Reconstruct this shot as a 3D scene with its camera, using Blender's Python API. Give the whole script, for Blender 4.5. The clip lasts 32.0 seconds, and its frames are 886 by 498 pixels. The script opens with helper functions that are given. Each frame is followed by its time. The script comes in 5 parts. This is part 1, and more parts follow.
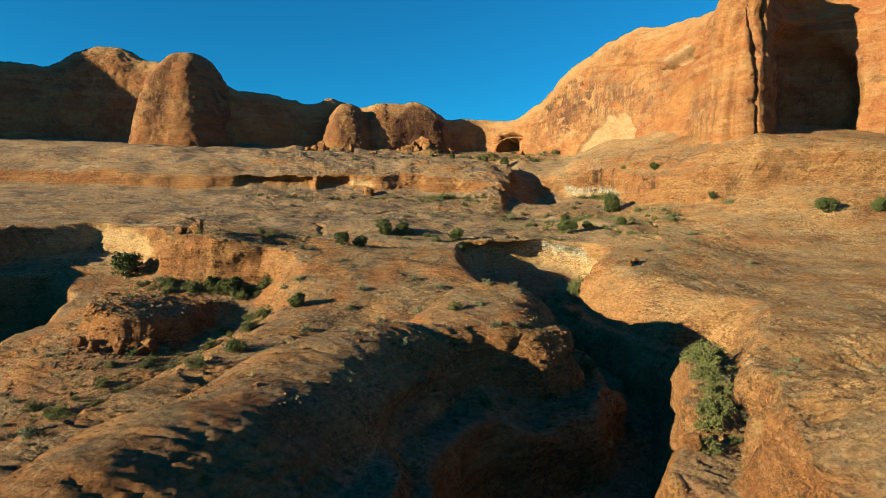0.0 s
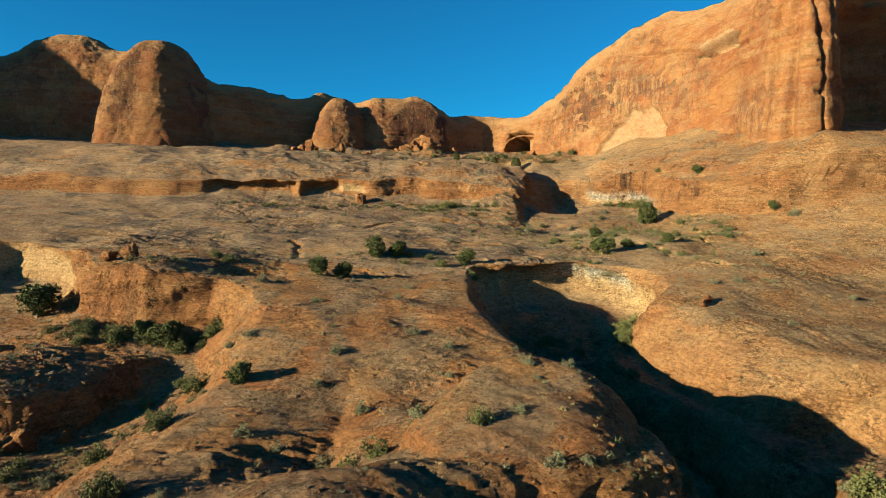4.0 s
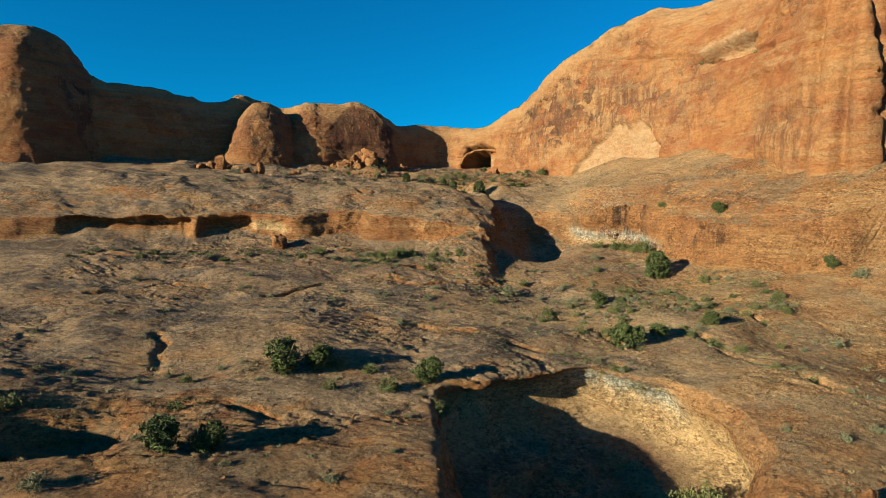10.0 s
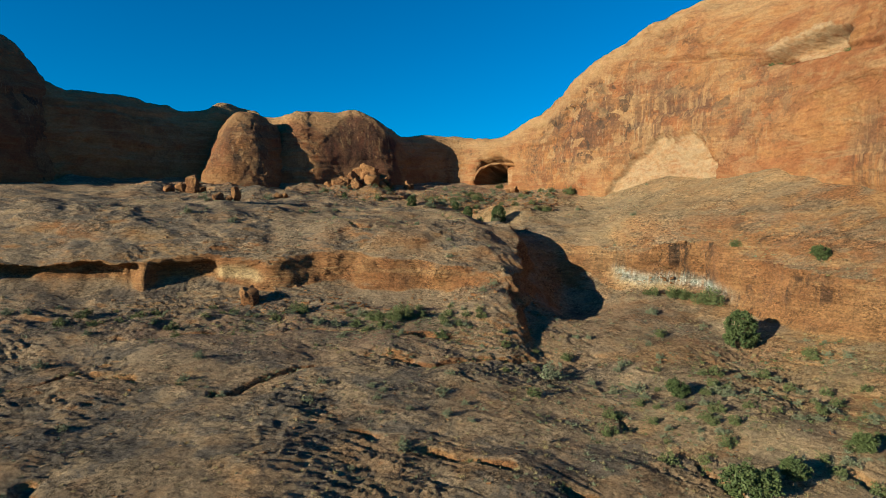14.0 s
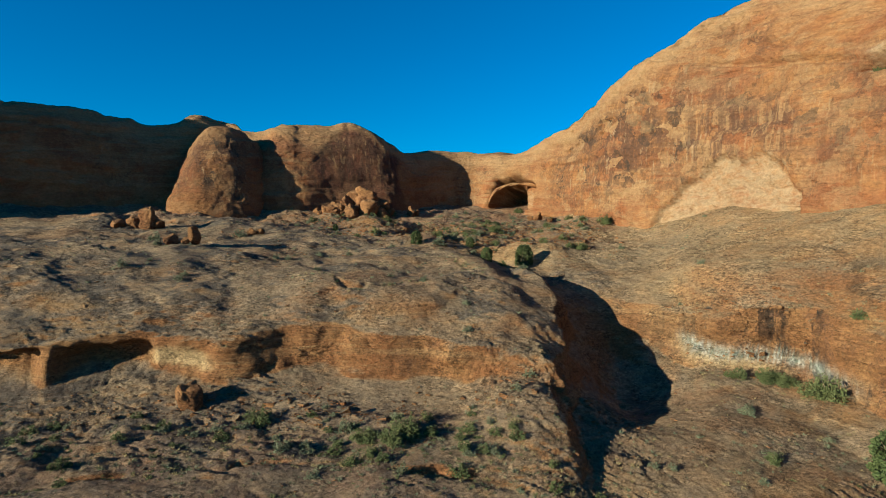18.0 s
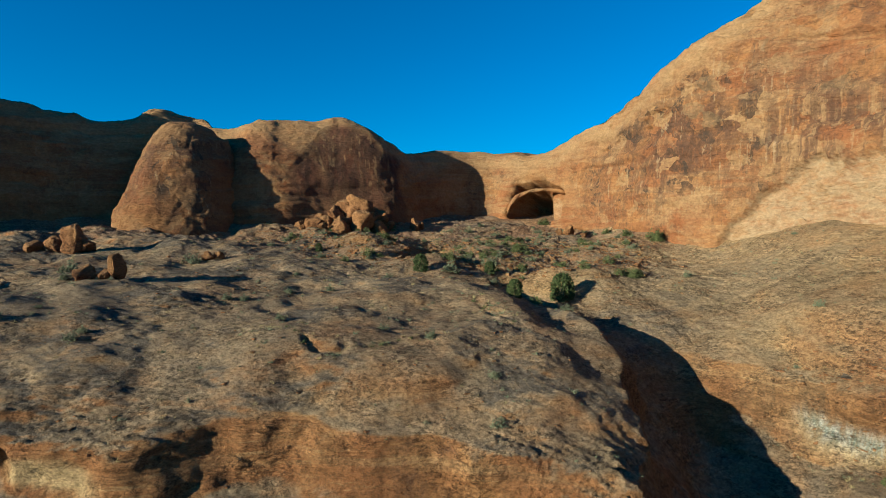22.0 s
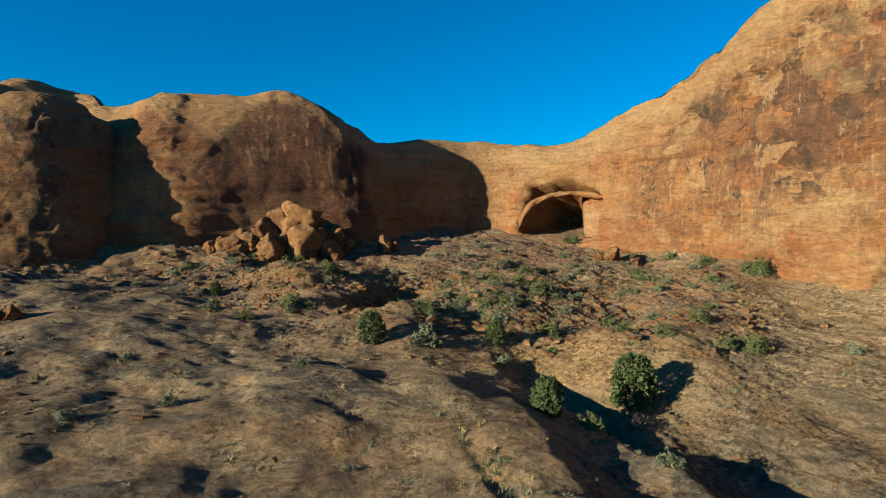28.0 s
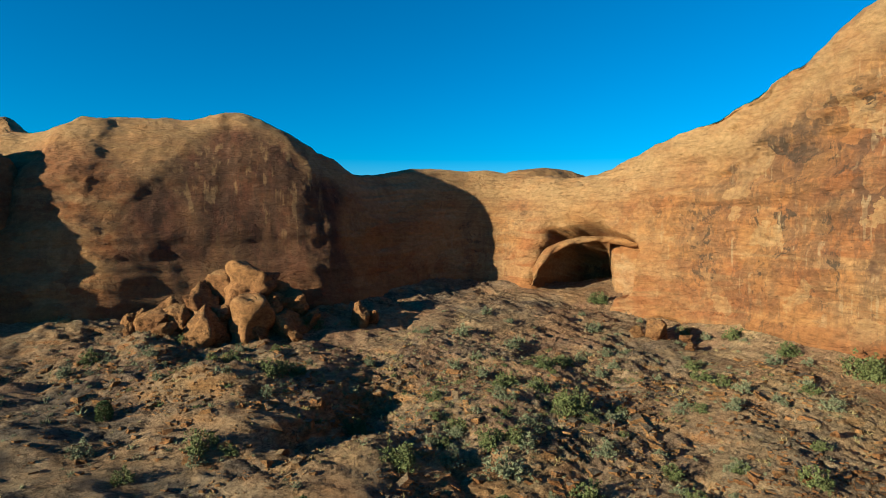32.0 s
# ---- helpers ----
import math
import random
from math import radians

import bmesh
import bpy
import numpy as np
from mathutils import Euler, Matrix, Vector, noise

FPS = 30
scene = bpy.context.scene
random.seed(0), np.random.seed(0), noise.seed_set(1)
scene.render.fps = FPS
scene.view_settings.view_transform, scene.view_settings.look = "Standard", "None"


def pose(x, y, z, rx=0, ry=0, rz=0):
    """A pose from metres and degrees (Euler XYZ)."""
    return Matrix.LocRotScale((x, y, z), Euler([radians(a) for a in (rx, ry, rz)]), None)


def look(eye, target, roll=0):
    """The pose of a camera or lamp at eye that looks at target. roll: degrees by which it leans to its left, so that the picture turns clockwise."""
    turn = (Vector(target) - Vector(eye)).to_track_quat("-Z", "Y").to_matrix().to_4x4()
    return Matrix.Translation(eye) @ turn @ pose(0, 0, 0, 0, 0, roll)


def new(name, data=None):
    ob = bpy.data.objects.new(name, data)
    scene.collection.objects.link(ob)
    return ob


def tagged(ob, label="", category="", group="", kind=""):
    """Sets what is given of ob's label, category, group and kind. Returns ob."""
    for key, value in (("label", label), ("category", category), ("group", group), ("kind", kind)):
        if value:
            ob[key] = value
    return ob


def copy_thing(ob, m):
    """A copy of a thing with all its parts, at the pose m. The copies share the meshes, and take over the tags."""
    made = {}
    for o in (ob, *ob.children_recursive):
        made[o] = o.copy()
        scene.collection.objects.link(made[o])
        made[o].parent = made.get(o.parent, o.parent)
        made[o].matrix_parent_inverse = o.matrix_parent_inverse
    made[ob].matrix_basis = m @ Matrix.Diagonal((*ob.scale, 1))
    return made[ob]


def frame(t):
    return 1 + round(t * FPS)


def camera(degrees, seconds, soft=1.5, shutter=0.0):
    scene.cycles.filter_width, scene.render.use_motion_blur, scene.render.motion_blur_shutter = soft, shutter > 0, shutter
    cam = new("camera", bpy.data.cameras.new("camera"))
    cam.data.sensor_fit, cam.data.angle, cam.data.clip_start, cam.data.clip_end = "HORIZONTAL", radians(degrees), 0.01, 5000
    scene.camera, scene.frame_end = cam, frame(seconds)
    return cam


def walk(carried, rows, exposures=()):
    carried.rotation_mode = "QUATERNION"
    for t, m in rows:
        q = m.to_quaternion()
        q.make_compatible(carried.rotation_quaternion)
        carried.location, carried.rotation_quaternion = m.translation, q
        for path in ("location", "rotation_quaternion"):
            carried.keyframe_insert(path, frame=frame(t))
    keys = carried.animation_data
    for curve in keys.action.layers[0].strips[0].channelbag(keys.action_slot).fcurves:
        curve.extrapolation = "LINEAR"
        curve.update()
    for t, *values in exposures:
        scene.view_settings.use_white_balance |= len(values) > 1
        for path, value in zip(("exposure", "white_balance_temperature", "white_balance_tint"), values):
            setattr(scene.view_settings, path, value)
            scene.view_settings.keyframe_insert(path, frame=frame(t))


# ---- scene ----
cam = camera(73.3, 32.0, 0.6)
METRES, EYE, TILT, LEAN, TURN = 220.0, 35.64, 14.27, 2.35, 0.0
ROWS = [
    (0.0, 0.0, 0.0, 0.0, 0.76, -17.76, -2.36),
    (0.5, 0.0001, 0.0155, -0.0031, 0.8, -17.76, -2.32),
    (1.0, 0.0001, 0.0312, -0.006, 0.86, -17.75, -2.29),
    (1.5, -0.0003, 0.047, -0.0086, 0.91, -17.77, -2.28),
    (2.0, -0.0011, 0.063, -0.0107, 0.97, -17.77, -2.27),
    (2.5, -0.0022, 0.0789, -0.0126, 1.02, -17.78, -2.27),
    (3.0, -0.0035, 0.0948, -0.0144, 1.08, -17.81, -2.26),
    (3.5, -0.0049, 0.1107, -0.0162, 1.09, -17.83, -2.27),
    (5.5, -0.0092, 0.173, -0.02, -0.92, -17.8, -2.87),
    (6.0, -0.01, 0.1889, -0.0201, -0.91, -17.83, -2.86),
    (6.5, -0.0107, 0.2048, -0.02, -0.94, -17.82, -2.85),
    (7.0, -0.0111, 0.2206, -0.0201, -1.8, -17.74, -3.1),
    (7.5, -0.0112, 0.2362, -0.0198, -3.64, -17.62, -3.64),
    (8.0, -0.0112, 0.2518, -0.0196, -4.43, -17.56, -3.86),
    (8.5, -0.0107, 0.2674, -0.0195, -4.42, -17.55, -3.81),
    (9.0, -0.0103, 0.2833, -0.0194, -4.36, -17.54, -3.77),
    (9.5, -0.0101, 0.2993, -0.0194, -4.31, -17.52, -3.73),
    (10.0, -0.0098, 0.3145, -0.0194, -4.25, -17.52, -3.71),
    (10.5, -0.0094, 0.3306, -0.0194, -4.18, -17.51, -3.64),
    (11.0, -0.0093, 0.3469, -0.0192, -4.13, -17.51, -3.62),
    (11.5, -0.0091, 0.3632, -0.0193, -4.07, -17.51, -3.58),
    (12.0, -0.0087, 0.3796, -0.0193, -4.0, -17.51, -3.56),
    (12.5, -0.0084, 0.3961, -0.0196, -3.94, -17.47, -3.54),
    (13.0, -0.0084, 0.4125, -0.0196, -3.9, -17.45, -3.54),
    (13.5, -0.0081, 0.4289, -0.0195, -3.83, -17.44, -3.5),
    (14.0, -0.0077, 0.4453, -0.0193, -3.77, -17.42, -3.44),
    (14.5, -0.0073, 0.4619, -0.0192, -3.71, -17.39, -3.41),
    (16.5, -0.0067, 0.528, -0.0183, -3.51, -17.28, -3.37),
    (17.0, -0.0063, 0.5445, -0.0181, -3.44, -17.24, -3.32),
    (17.5, -0.006, 0.5611, -0.0177, -3.39, -17.22, -3.28),
    (18.0, -0.0056, 0.5777, -0.0174, -3.34, -17.21, -3.24),
    (18.5, -0.0056, 0.5943, -0.0175, -3.3, -17.15, -3.24),
    (19.0, -0.005, 0.6101, -0.0191, -3.23, -17.14, -3.2),
    (19.5, -0.0047, 0.6253, -0.0229, -3.2, -17.15, -3.16),
    (20.0, -0.004, 0.6405, -0.0269, -3.14, -17.14, -3.1),
    (20.5, -0.0034, 0.6567, -0.0291, -3.06, -17.16, -3.06),
    (21.0, -0.0031, 0.6736, -0.0301, -3.03, -17.1, -3.01),
    (21.5, -0.0025, 0.6891, -0.0323, -2.94, -17.12, -2.98),
    (22.0, -0.0019, 0.7042, -0.0362, -2.88, -17.15, -2.93),
    (22.5, -0.0009, 0.7195, -0.0409, -2.81, -17.14, -2.85),
    (23.0, 0.0003, 0.7347, -0.0453, -2.75, -17.15, -2.82),
    (23.5, 0.0019, 0.7508, -0.0478, -2.83, -17.15, -2.82),
    (24.0, 0.0035, 0.7674, -0.0482, -2.8, -17.16, -2.81),
    (24.5, 0.0055, 0.7838, -0.0487, -2.73, -17.09, -2.75),
    (25.0, 0.0073, 0.7998, -0.0492, -2.67, -17.05, -2.78),
    (25.5, 0.0094, 0.8147, -0.0517, -2.61, -17.11, -2.76),
    (27.5, 0.0203, 0.8744, -0.0681, -2.59, -17.03, -2.83),
    (28.0, 0.023, 0.8894, -0.0716, -2.55, -17.02, -2.85),
    (28.5, 0.0257, 0.9052, -0.0731, -2.48, -17.0, -2.87),
    (29.0, 0.0284, 0.9213, -0.0734, -2.4, -16.97, -2.86),
    (29.5, 0.0307, 0.9375, -0.0733, -2.35, -16.99, -2.89),
    (30.0, 0.0327, 0.9538, -0.0731, -2.27, -16.97, -2.91),
    (30.5, 0.0343, 0.9684, -0.0723, -2.16, -16.92, -2.88),
    (31.0, 0.0349, 0.9783, -0.0703, -2.05, -16.92, -2.85),
    (31.5, 0.0345, 0.9836, -0.0671, -1.95, -16.91, -2.83),
    (32.0, 0.0341, 0.9857, -0.0631, -1.86, -16.88, -2.82),
]
walk(cam, [(t, pose(0, 0, EYE, TILT, LEAN, TURN) @ pose(METRES * x, METRES * y, METRES * z, 90 + pitch, roll, yaw)) for t, x, y, z, yaw, pitch, roll in ROWS], exposures=((0.0, 1.60, 7900, 3), (6.0, 1.50, 7600, 5), (9.0, 1.42, 7200, 4), (13.0, 1.18, 6300, 0), (19.0, 1.17, 6000, -2), (25.0, 1.20, 5800, -4), (28.0, 1.30, 6300, -3), (32.0, 1.40, 6500, -3)))

# ---- light ----
SUN_FROM = Vector((-0.88, -0.47, 0.0)).normalized()
SUN_UP = radians(14.0)
to_sun = Vector((SUN_FROM.x * math.cos(SUN_UP), SUN_FROM.y * math.cos(SUN_UP), math.sin(SUN_UP)))
sun_data = bpy.data.lights.new("sun", "SUN")
sun_data.energy, sun_data.angle, sun_data.color = 5.0, radians(0.53), (1.0, 0.86, 0.64)
sun = new("sun", sun_data)
sun.matrix_world = look(to_sun * 400, (0, 0, 0))
world = bpy.data.worlds.new("sky")
scene.world = world
world.use_nodes = True
wn = world.node_tree.nodes
sky = wn.new("ShaderNodeTexSky")
sky.sky_type, sky.sun_disc = "NISHITA", False
sky.sun_elevation, sky.sun_rotation = SUN_UP, math.atan2(SUN_FROM.x, SUN_FROM.y)
sky.altitude, sky.air_density, sky.dust_density, sky.ozone_density = 1400, 1.0, 0.0, 6.0
wn["Background"].inputs["Strength"].default_value = 0.060
rich = wn.new("ShaderNodeHueSaturation")
rich.inputs["Hue"].default_value, rich.inputs["Saturation"].default_value = 0.495, 1.30
world.node_tree.links.new(sky.outputs[0], rich.inputs["Color"])
world.node_tree.links.new(rich.outputs[0], wn["Background"].inputs["Color"])


# ---- number helpers ----
def step(a, b, v):
    t = np.clip((v - a) / (b - a), 0.0, 1.0)
    return t * t * (3 - 2 * t)


def hash3(ix, iy, iz, seed):
    h = (ix * 374761393 + iy * 668265263 + iz * 2147483647 + seed * 974634713) & 0xFFFFFFFF
    h = ((h ^ (h >> 13)) * 1274126177) & 0xFFFFFFFF
    h = ((h ^ (h >> 16)) * 2246822519) & 0xFFFFFFFF
    return ((h ^ (h >> 15)) & 0xFFFF) / 32767.5 - 1.0


def vnoise(x, y, z=None, seed=0):
    """Smooth value noise, -1 to 1."""
    fx, fy = np.floor(x), np.floor(y)
    ux, uy = x - fx, y - fy
    ix, iy = fx.astype(np.int64), fy.astype(np.int64)
    ux, uy = ux ** 3 * (ux * (ux * 6 - 15) + 10), uy ** 3 * (uy * (uy * 6 - 15) + 10)

    def sheet(iz):
        a, b = hash3(ix, iy, iz, seed), hash3(ix + 1, iy, iz, seed)
        c, d = hash3(ix, iy + 1, iz, seed), hash3(ix + 1, iy + 1, iz, seed)
        return (a + (b - a) * ux) * (1 - uy) + (c + (d - c) * ux) * uy
    if z is None:
        return sheet(0)
    fz = np.floor(z)
    uz, iz = z - fz, fz.astype(np.int64)
    uz = uz * uz * (3 - 2 * uz)
    return sheet(iz) * (1 - uz) + sheet(iz + 1) * uz


def fbm(x, y, z=None, octaves=4, seed=0, gain=0.5):
    out, amp, k = 0.0, 1.0, 1.0
    for o in range(octaves):
        ca, sa = math.cos(o * 0.7), math.sin(o * 0.7)
        out = out + amp * vnoise((x * ca - y * sa) * k + o * 17.3, (x * sa + y * ca) * k - o * 9.1, None if z is None else z * k + o * 5.7, seed + o)
        amp *= gain
        k *= 2.03
    return out


def ridged(x, y, z=None, octaves=4, seed=0):
    out, amp, k = 0.0, 1.0, 1.0
    for o in range(octaves):
        n = 1 - np.abs(vnoise(x * k + o * 3.1, y * k + o * 7.7, None if z is None else z * k, seed + o)) * 2
        out = out + amp * n
        amp *= 0.5
        k *= 2.1
    return out


def inside(x, y, poly):
    """Distance into a polygon: positive inside, negative outside."""
    best = np.full(x.shape, 1e18)
    odd = np.zeros(x.shape, bool)
    n = len(poly)
    for i in range(n):
        (ax, ay), (bx, by) = poly[i], poly[(i + 1) % n]
        ex, ey = bx - ax, by - ay
        t = np.clip(((x - ax) * ex + (y - ay) * ey) / (ex * ex + ey * ey), 0, 1)
        best = np.minimum(best, (x - ax - t * ex) ** 2 + (y - ay - t * ey) ** 2)
        if ay != by:
            odd ^= ((ay > y) != (by > y)) & (x < ex * (y - ay) / ey + ax)
    d = np.sqrt(best)
    return np.where(odd, d, -d)


def hump(x, y, cx, cy, rx, ry, turn=0.0):
    c, s = math.cos(radians(turn)), math.sin(radians(turn))
    u, v = ((x - cx) * c + (y - cy) * s) / rx, (-(x - cx) * s + (y - cy) * c) / ry
    return np.exp(-(u * u + v * v))


# ---- the lie of the land ----
# The slope of the whole valley side: its plan is drawn square to the slope, then tipped to stand true.
SLOPE = np.array(Euler((radians(TILT), radians(LEAN), 0)).to_matrix())


def tip(x, y, z):
    q = np.stack([x, y, z - EYE], -1) @ SLOPE.T
    q[..., 2] += EYE
    return q


def true_z(x, y, z):
    return EYE + SLOPE[2, 0] * x + SLOPE[2, 1] * y + SLOPE[2, 2] * (z - EYE)


CANYON = [(1, 112), (3, 122), (6, 128), (11, 131), (17, 132.5), (25, 132.5), (31.5, 130), (34.5, 122), (33.5, 114), (31.5, 107), (34, 98), (41, 90),
          (47, 82), (44, 75), (37.5, 63), (33, 54.5), (27, 43.5), (22, 34), (17.5, 12), (17, 0), (26, -60), (40, -220), (-10, -220), (-14, -60), (-10, 0),
          (-7, 20), (-4.5, 32), (-3.6, 40), (-3.0, 46), (-2.0, 51), (0.5, 56), (4, 59), (9.5, 60), (13, 62.5), (14.2, 66), (13.2, 71),
          (11, 77), (7, 85), (3.4, 93), (0.5, 103)]
INNER = [(9, 122), (18, 127), (28, 125), (27, 114), (24, 104), (26, 94), (31, 83), (30.5, 71), (29, 62), (27.3, 55.5), (24.6, 49.5), (21.8, 43.5), (18.2, 37.5), (14, 15), (14, -60), (22, -220),
         (4, -220), (-2, -60), (-2, 10), (0, 34), (2.7, 42.7), (5.4, 45.6), (9.5, 48), (15.5, 54.3), (20.2, 63.8), (20, 73), (16, 84), (11.5, 95), (8, 111)]
WEST = [(-27, 104), (-34, 109), (-44, 107), (-53, 111), (-64, 123), (-80, 130), (-92, 122), (-99, 105), (-99, 60), (-92, 10),
        (-66, -20), (-44, -6), (-37, 14), (-33, 32), (-29.5, 46), (-24, 60), (-21.5, 70), (-21.5, 82), (-23, 95)]
PROMONTORY = [(-35, 102), (-38, 92), (-41, 84), (-42.5, 79.5), (-48, 77.5), (-52.5, 80), (-57, 90), (-58, 102)]
WEST_DEEP = [(-66, 101), (-78, 114), (-92, 106), (-92, 48), (-80, 50), (-68, 74), (-63, 90)]
BENCH = [(-300, 178), (-75, 186), (-44, 193), (-26, 195.5), (-10, 197), (2, 197), (12, 194.5), (19, 189), (23, 200), (25.5, 211),
         (25, 222), (20.5, 232), (15.5, 242), (12, 258), (60, 300), (60, 420), (-300, 420)]
APRON = [(27, 248), (26, 236), (30, 223), (37, 214), (42, 208), (46, 201.5), (53, 197), (56.5, 188), (58.5, 177), (61, 166), (76, 159),
         (98, 156), (150, 146), (420, 130), (420, 420), (40, 420)]


def land(x, y):
    """Height of the rock before fine relief."""
    wob = fbm(x / 13, y / 13, seed=3, octaves=2)
    wx, wy = x + 1.5 * wob, y + 1.5 * fbm(x / 12, y / 12, seed=8, octaves=2)
    p = np.interp(y, [-900, 20, 30, 40, 48, 60, 66, 75, 82, 90, 97, 104, 111, 121, 138, 165, 186, 200, 300, 420, 2400],
                  [17, 16.6, 15, 13, 11.5, 7.4, 5.9, 3.7, 2.5, 1.8, 1.4, -0.1, -0.4, -2.6, -4.1, -6.1, -7.0, -7.3, -8, -85, -600])
    p = p + 0.34 * np.maximum(x - 50, 0) * step(125, 165, y) * (1 - step(85, 160, x)) + 9 * step(85, 160, x) * step(125, 165, y)
    p = p + 2.4 * hump(x, y, 44, 146, 16, 13) - 1.5 * hump(x, y, 22, 165, 10, 18) + 3.6 * hump(x, y, 49, 122, 15, 13) + 1.4 * hump(x, y, 36, 108, 8, 7)
    # the fin: a crest that falls west in a long slope and east in a short flank, with a blunt knob at its tip
    crest = np.interp(y, [0, 22, 32, 48, 55, 60], [-18, -16, -13.5, -8.5, -4, 4])
    p = p - np.interp(y, [20, 32, 50, 60, 70], [0.03, 0.042, 0.036, 0.0225, 0.02]) * np.clip(crest - x, 0, 14) ** 2 * (1 - step(70, 92, y))
    p = p + 2.5 * step(-96, -112, x) * step(-30, 20, y) * (1 - step(112, 140, y))      # high western rim
    lee = np.clip(x - crest, 0, 9)
    p = p - (0.06 * np.minimum(lee, 5) ** 2 + 0.6 * np.maximum(lee - 5, 0)) * (1 - step(53, 60, y))
    knob = np.maximum(np.abs((0.92 * (x - 5.4) - 0.38 * (y - 67)) / 7.2) ** 2.6 + np.abs((0.38 * (x - 5.4) + 0.92 * (y - 67)) / 9.0) ** 2.6, 0)
    p = p + (8.6 - p) * np.clip(1.25 - knob, 0, 1) ** 0.7 * 0.95
    p = p - 1.0 * hump(x, y, -9, 66, 4, 6, -20) + 0.7 * hump(x, y, -13, 50, 11, 5, 45) - 0.9 * hump(x, y, -3, 77, 5, 3, -30)
    p = p + 2.0 * hump(x, y, -50, 121, 16, 9) + 1.2 * hump(x, y, -36, 124, 9, 6) + 2.6 * hump(x, y, -43, 109, 7, 5) - 3.4 * hump(x, y, -31, 115.5, 6, 4, 20) + 1.2 * hump(x, y, -15, 138, 14, 8, -20)
    p = p - 2.5 * hump(x, y, 62, 88, 22, 12)
    p = p - 1.2 * hump(x, y, -30, 131, 9, 3.0, 15)
    p = p + 0.22 * fbm(x / 6.5, y / 6.5, seed=23, octaves=4) * (1 - step(92, 104, y)) * (1 - step(14, 20, x)) * step(-30, -24, x)
    # round buttress on the far rim
    p = p + 8.0 * hump(x, y, 31, 27, 14, 20, 15) + 2.0 * hump(x, y, 46, 56, 12, 14, 15) + 2.5 * step(24, 34, x) * (1 - step(84, 96, y)) * step(62, 80, y)
    z = p + 0.5 * fbm(x / 14, y / 14, seed=21, octaves=3)

    # central canyon: terrace, then the floor
    d1 = inside(wx, wy, CANYON)
    gentle = step(24, 34, x) * step(76, 88, y) * (1 - step(108, 114, y))
    w1 = 4.0 + 11 * gentle - 2.2 * step(17, 20, x) * (1 - step(58, 66, y))
    terrace = np.interp(y, [0, 32, 40, 48, 59, 66, 80, 95, 110, 125], [12, 8, 6.4, 4.9, 3.7, 0.5, -4, -7, -8.5, -10]) + 1.6 * step(14, 20, x) * (1 - step(66, 80, y)) - 2.6 * hump(x, y, 19, 66, 5, 6) - 2.6 * step(3, 11, x) * (1 - step(20, 24, x)) * step(38, 46, y) * (1 - step(66, 74, y))
    t1 = np.clip(d1 / w1, 0, 1)
    fin = (1 - step(10, 18, x)) * (1 - step(110, 120, y))          # the fin rounds over before it drops
    t2 = np.clip(d1 / 3.6, 0, 1)
    fall = fin * (1 - np.sqrt(np.clip(1 - t2 ** 2.4, 0, 1))) + (1 - fin) * step(0, 1, t1) ** 0.8
    z = z + (np.minimum(terrace + 0.5 * wob, z) - z) * fall
    d2 = inside(wx, wy, INNER)
    floor = np.interp(y, [-200, 0, 45, 60, 85, 110, 125], [-10, -6, -4, -7, -10.5, -11.3, -11]) + 0.5 * fbm(x / 4, y / 4, seed=5)
    z = z + (np.minimum(floor, z) - z) * step(0, 3.2, d2)

    # western canyon
    d3 = inside(wx, wy, WEST)
    w3 = 3.2 + 5.5 * step(-44, -30, x) * (1 - step(96, 106, y)) + 5 * (1 - step(64, 84, y))
    z = z + (np.minimum(-6.4 - 2.5 * step(-52, -66, x) + 0.5 * wob, z) - z) * np.clip(d3 / w3, 0, 1) ** (1 + 0.35 * (y < 95))
    z = z + (3.9 + 0.5 * wob) * step(0, 1.7, inside(wx, wy, PROMONTORY)) * (1 - step(84, 100, y)) - 1.6 * hump(x, y, -37, 86, 3.5, 8, -18) - 9.5 * step(0, 7, inside(wx, wy, WEST_DEEP))
    z = z + 1.2 * hump(x, y, -50, 88, 6, 10, 10)

    # upper bench with its low cliff
    d4 = inside(wx, wy, BENCH)
    top = np.interp(y, [180, 197, 206, 213, 225, 240, 258, 272, 288, 300, 345, 420, 2400], [-1.5, -1.0, 0.3, 0.7, -0.8, -2.6, -4.0, -5.6, -7.4, -8.6, -34, -80, -90])
    top = top + 1.3 * hump(x, y, -40, 232, 16, 14) + 0.9 * fbm(x / 11, y / 11, seed=31) - 3.0 * hump(x, y, 4, 259, 11, 3.5, 50) - 2.2 * hump(x, y, 15, 266, 9, 3.0, 35) + 1.2 * hump(x, y, 11, 258, 3.5, 3.5) + 1.4 * hump(x, y, -8, 262, 6, 3)
    top = top + step(252, 260, y) * (0.4 * fbm(x / 4.5, y / 4.5, seed=37, octaves=4, gain=0.6))
    top = top + 1.0 * hump(x, y, 21, 207, 5, 13) + 2.0 * hump(x, y, -12, 280, 8, 4.5)
    z = z - 0.8 * hump(x, y, -47, 187, 15, 5)
    z = z - 1.0 * step(-15, -4, d4) * (1 - step(-0.5, 1.5, d4)) * (1 - step(6, 12, x)) + 4.4 * hump(x, y, 14, 185, 8, 9) * (1 - step(17, 20, x))
    rise = 0.15 * step(-9, -1, d4) + 0.55 * step(-1.2, 2.6, d4) + 0.30 * step(1.5, 12, d4)
    z = z + (np.maximum(top, z) - z) * rise
    # gully between bench and apron
    z = z + 2.6 * step(208, 221, y) * step(17, 24, x) * (1 - step(40, 48, x)) * (1 - step(244, 256, y))
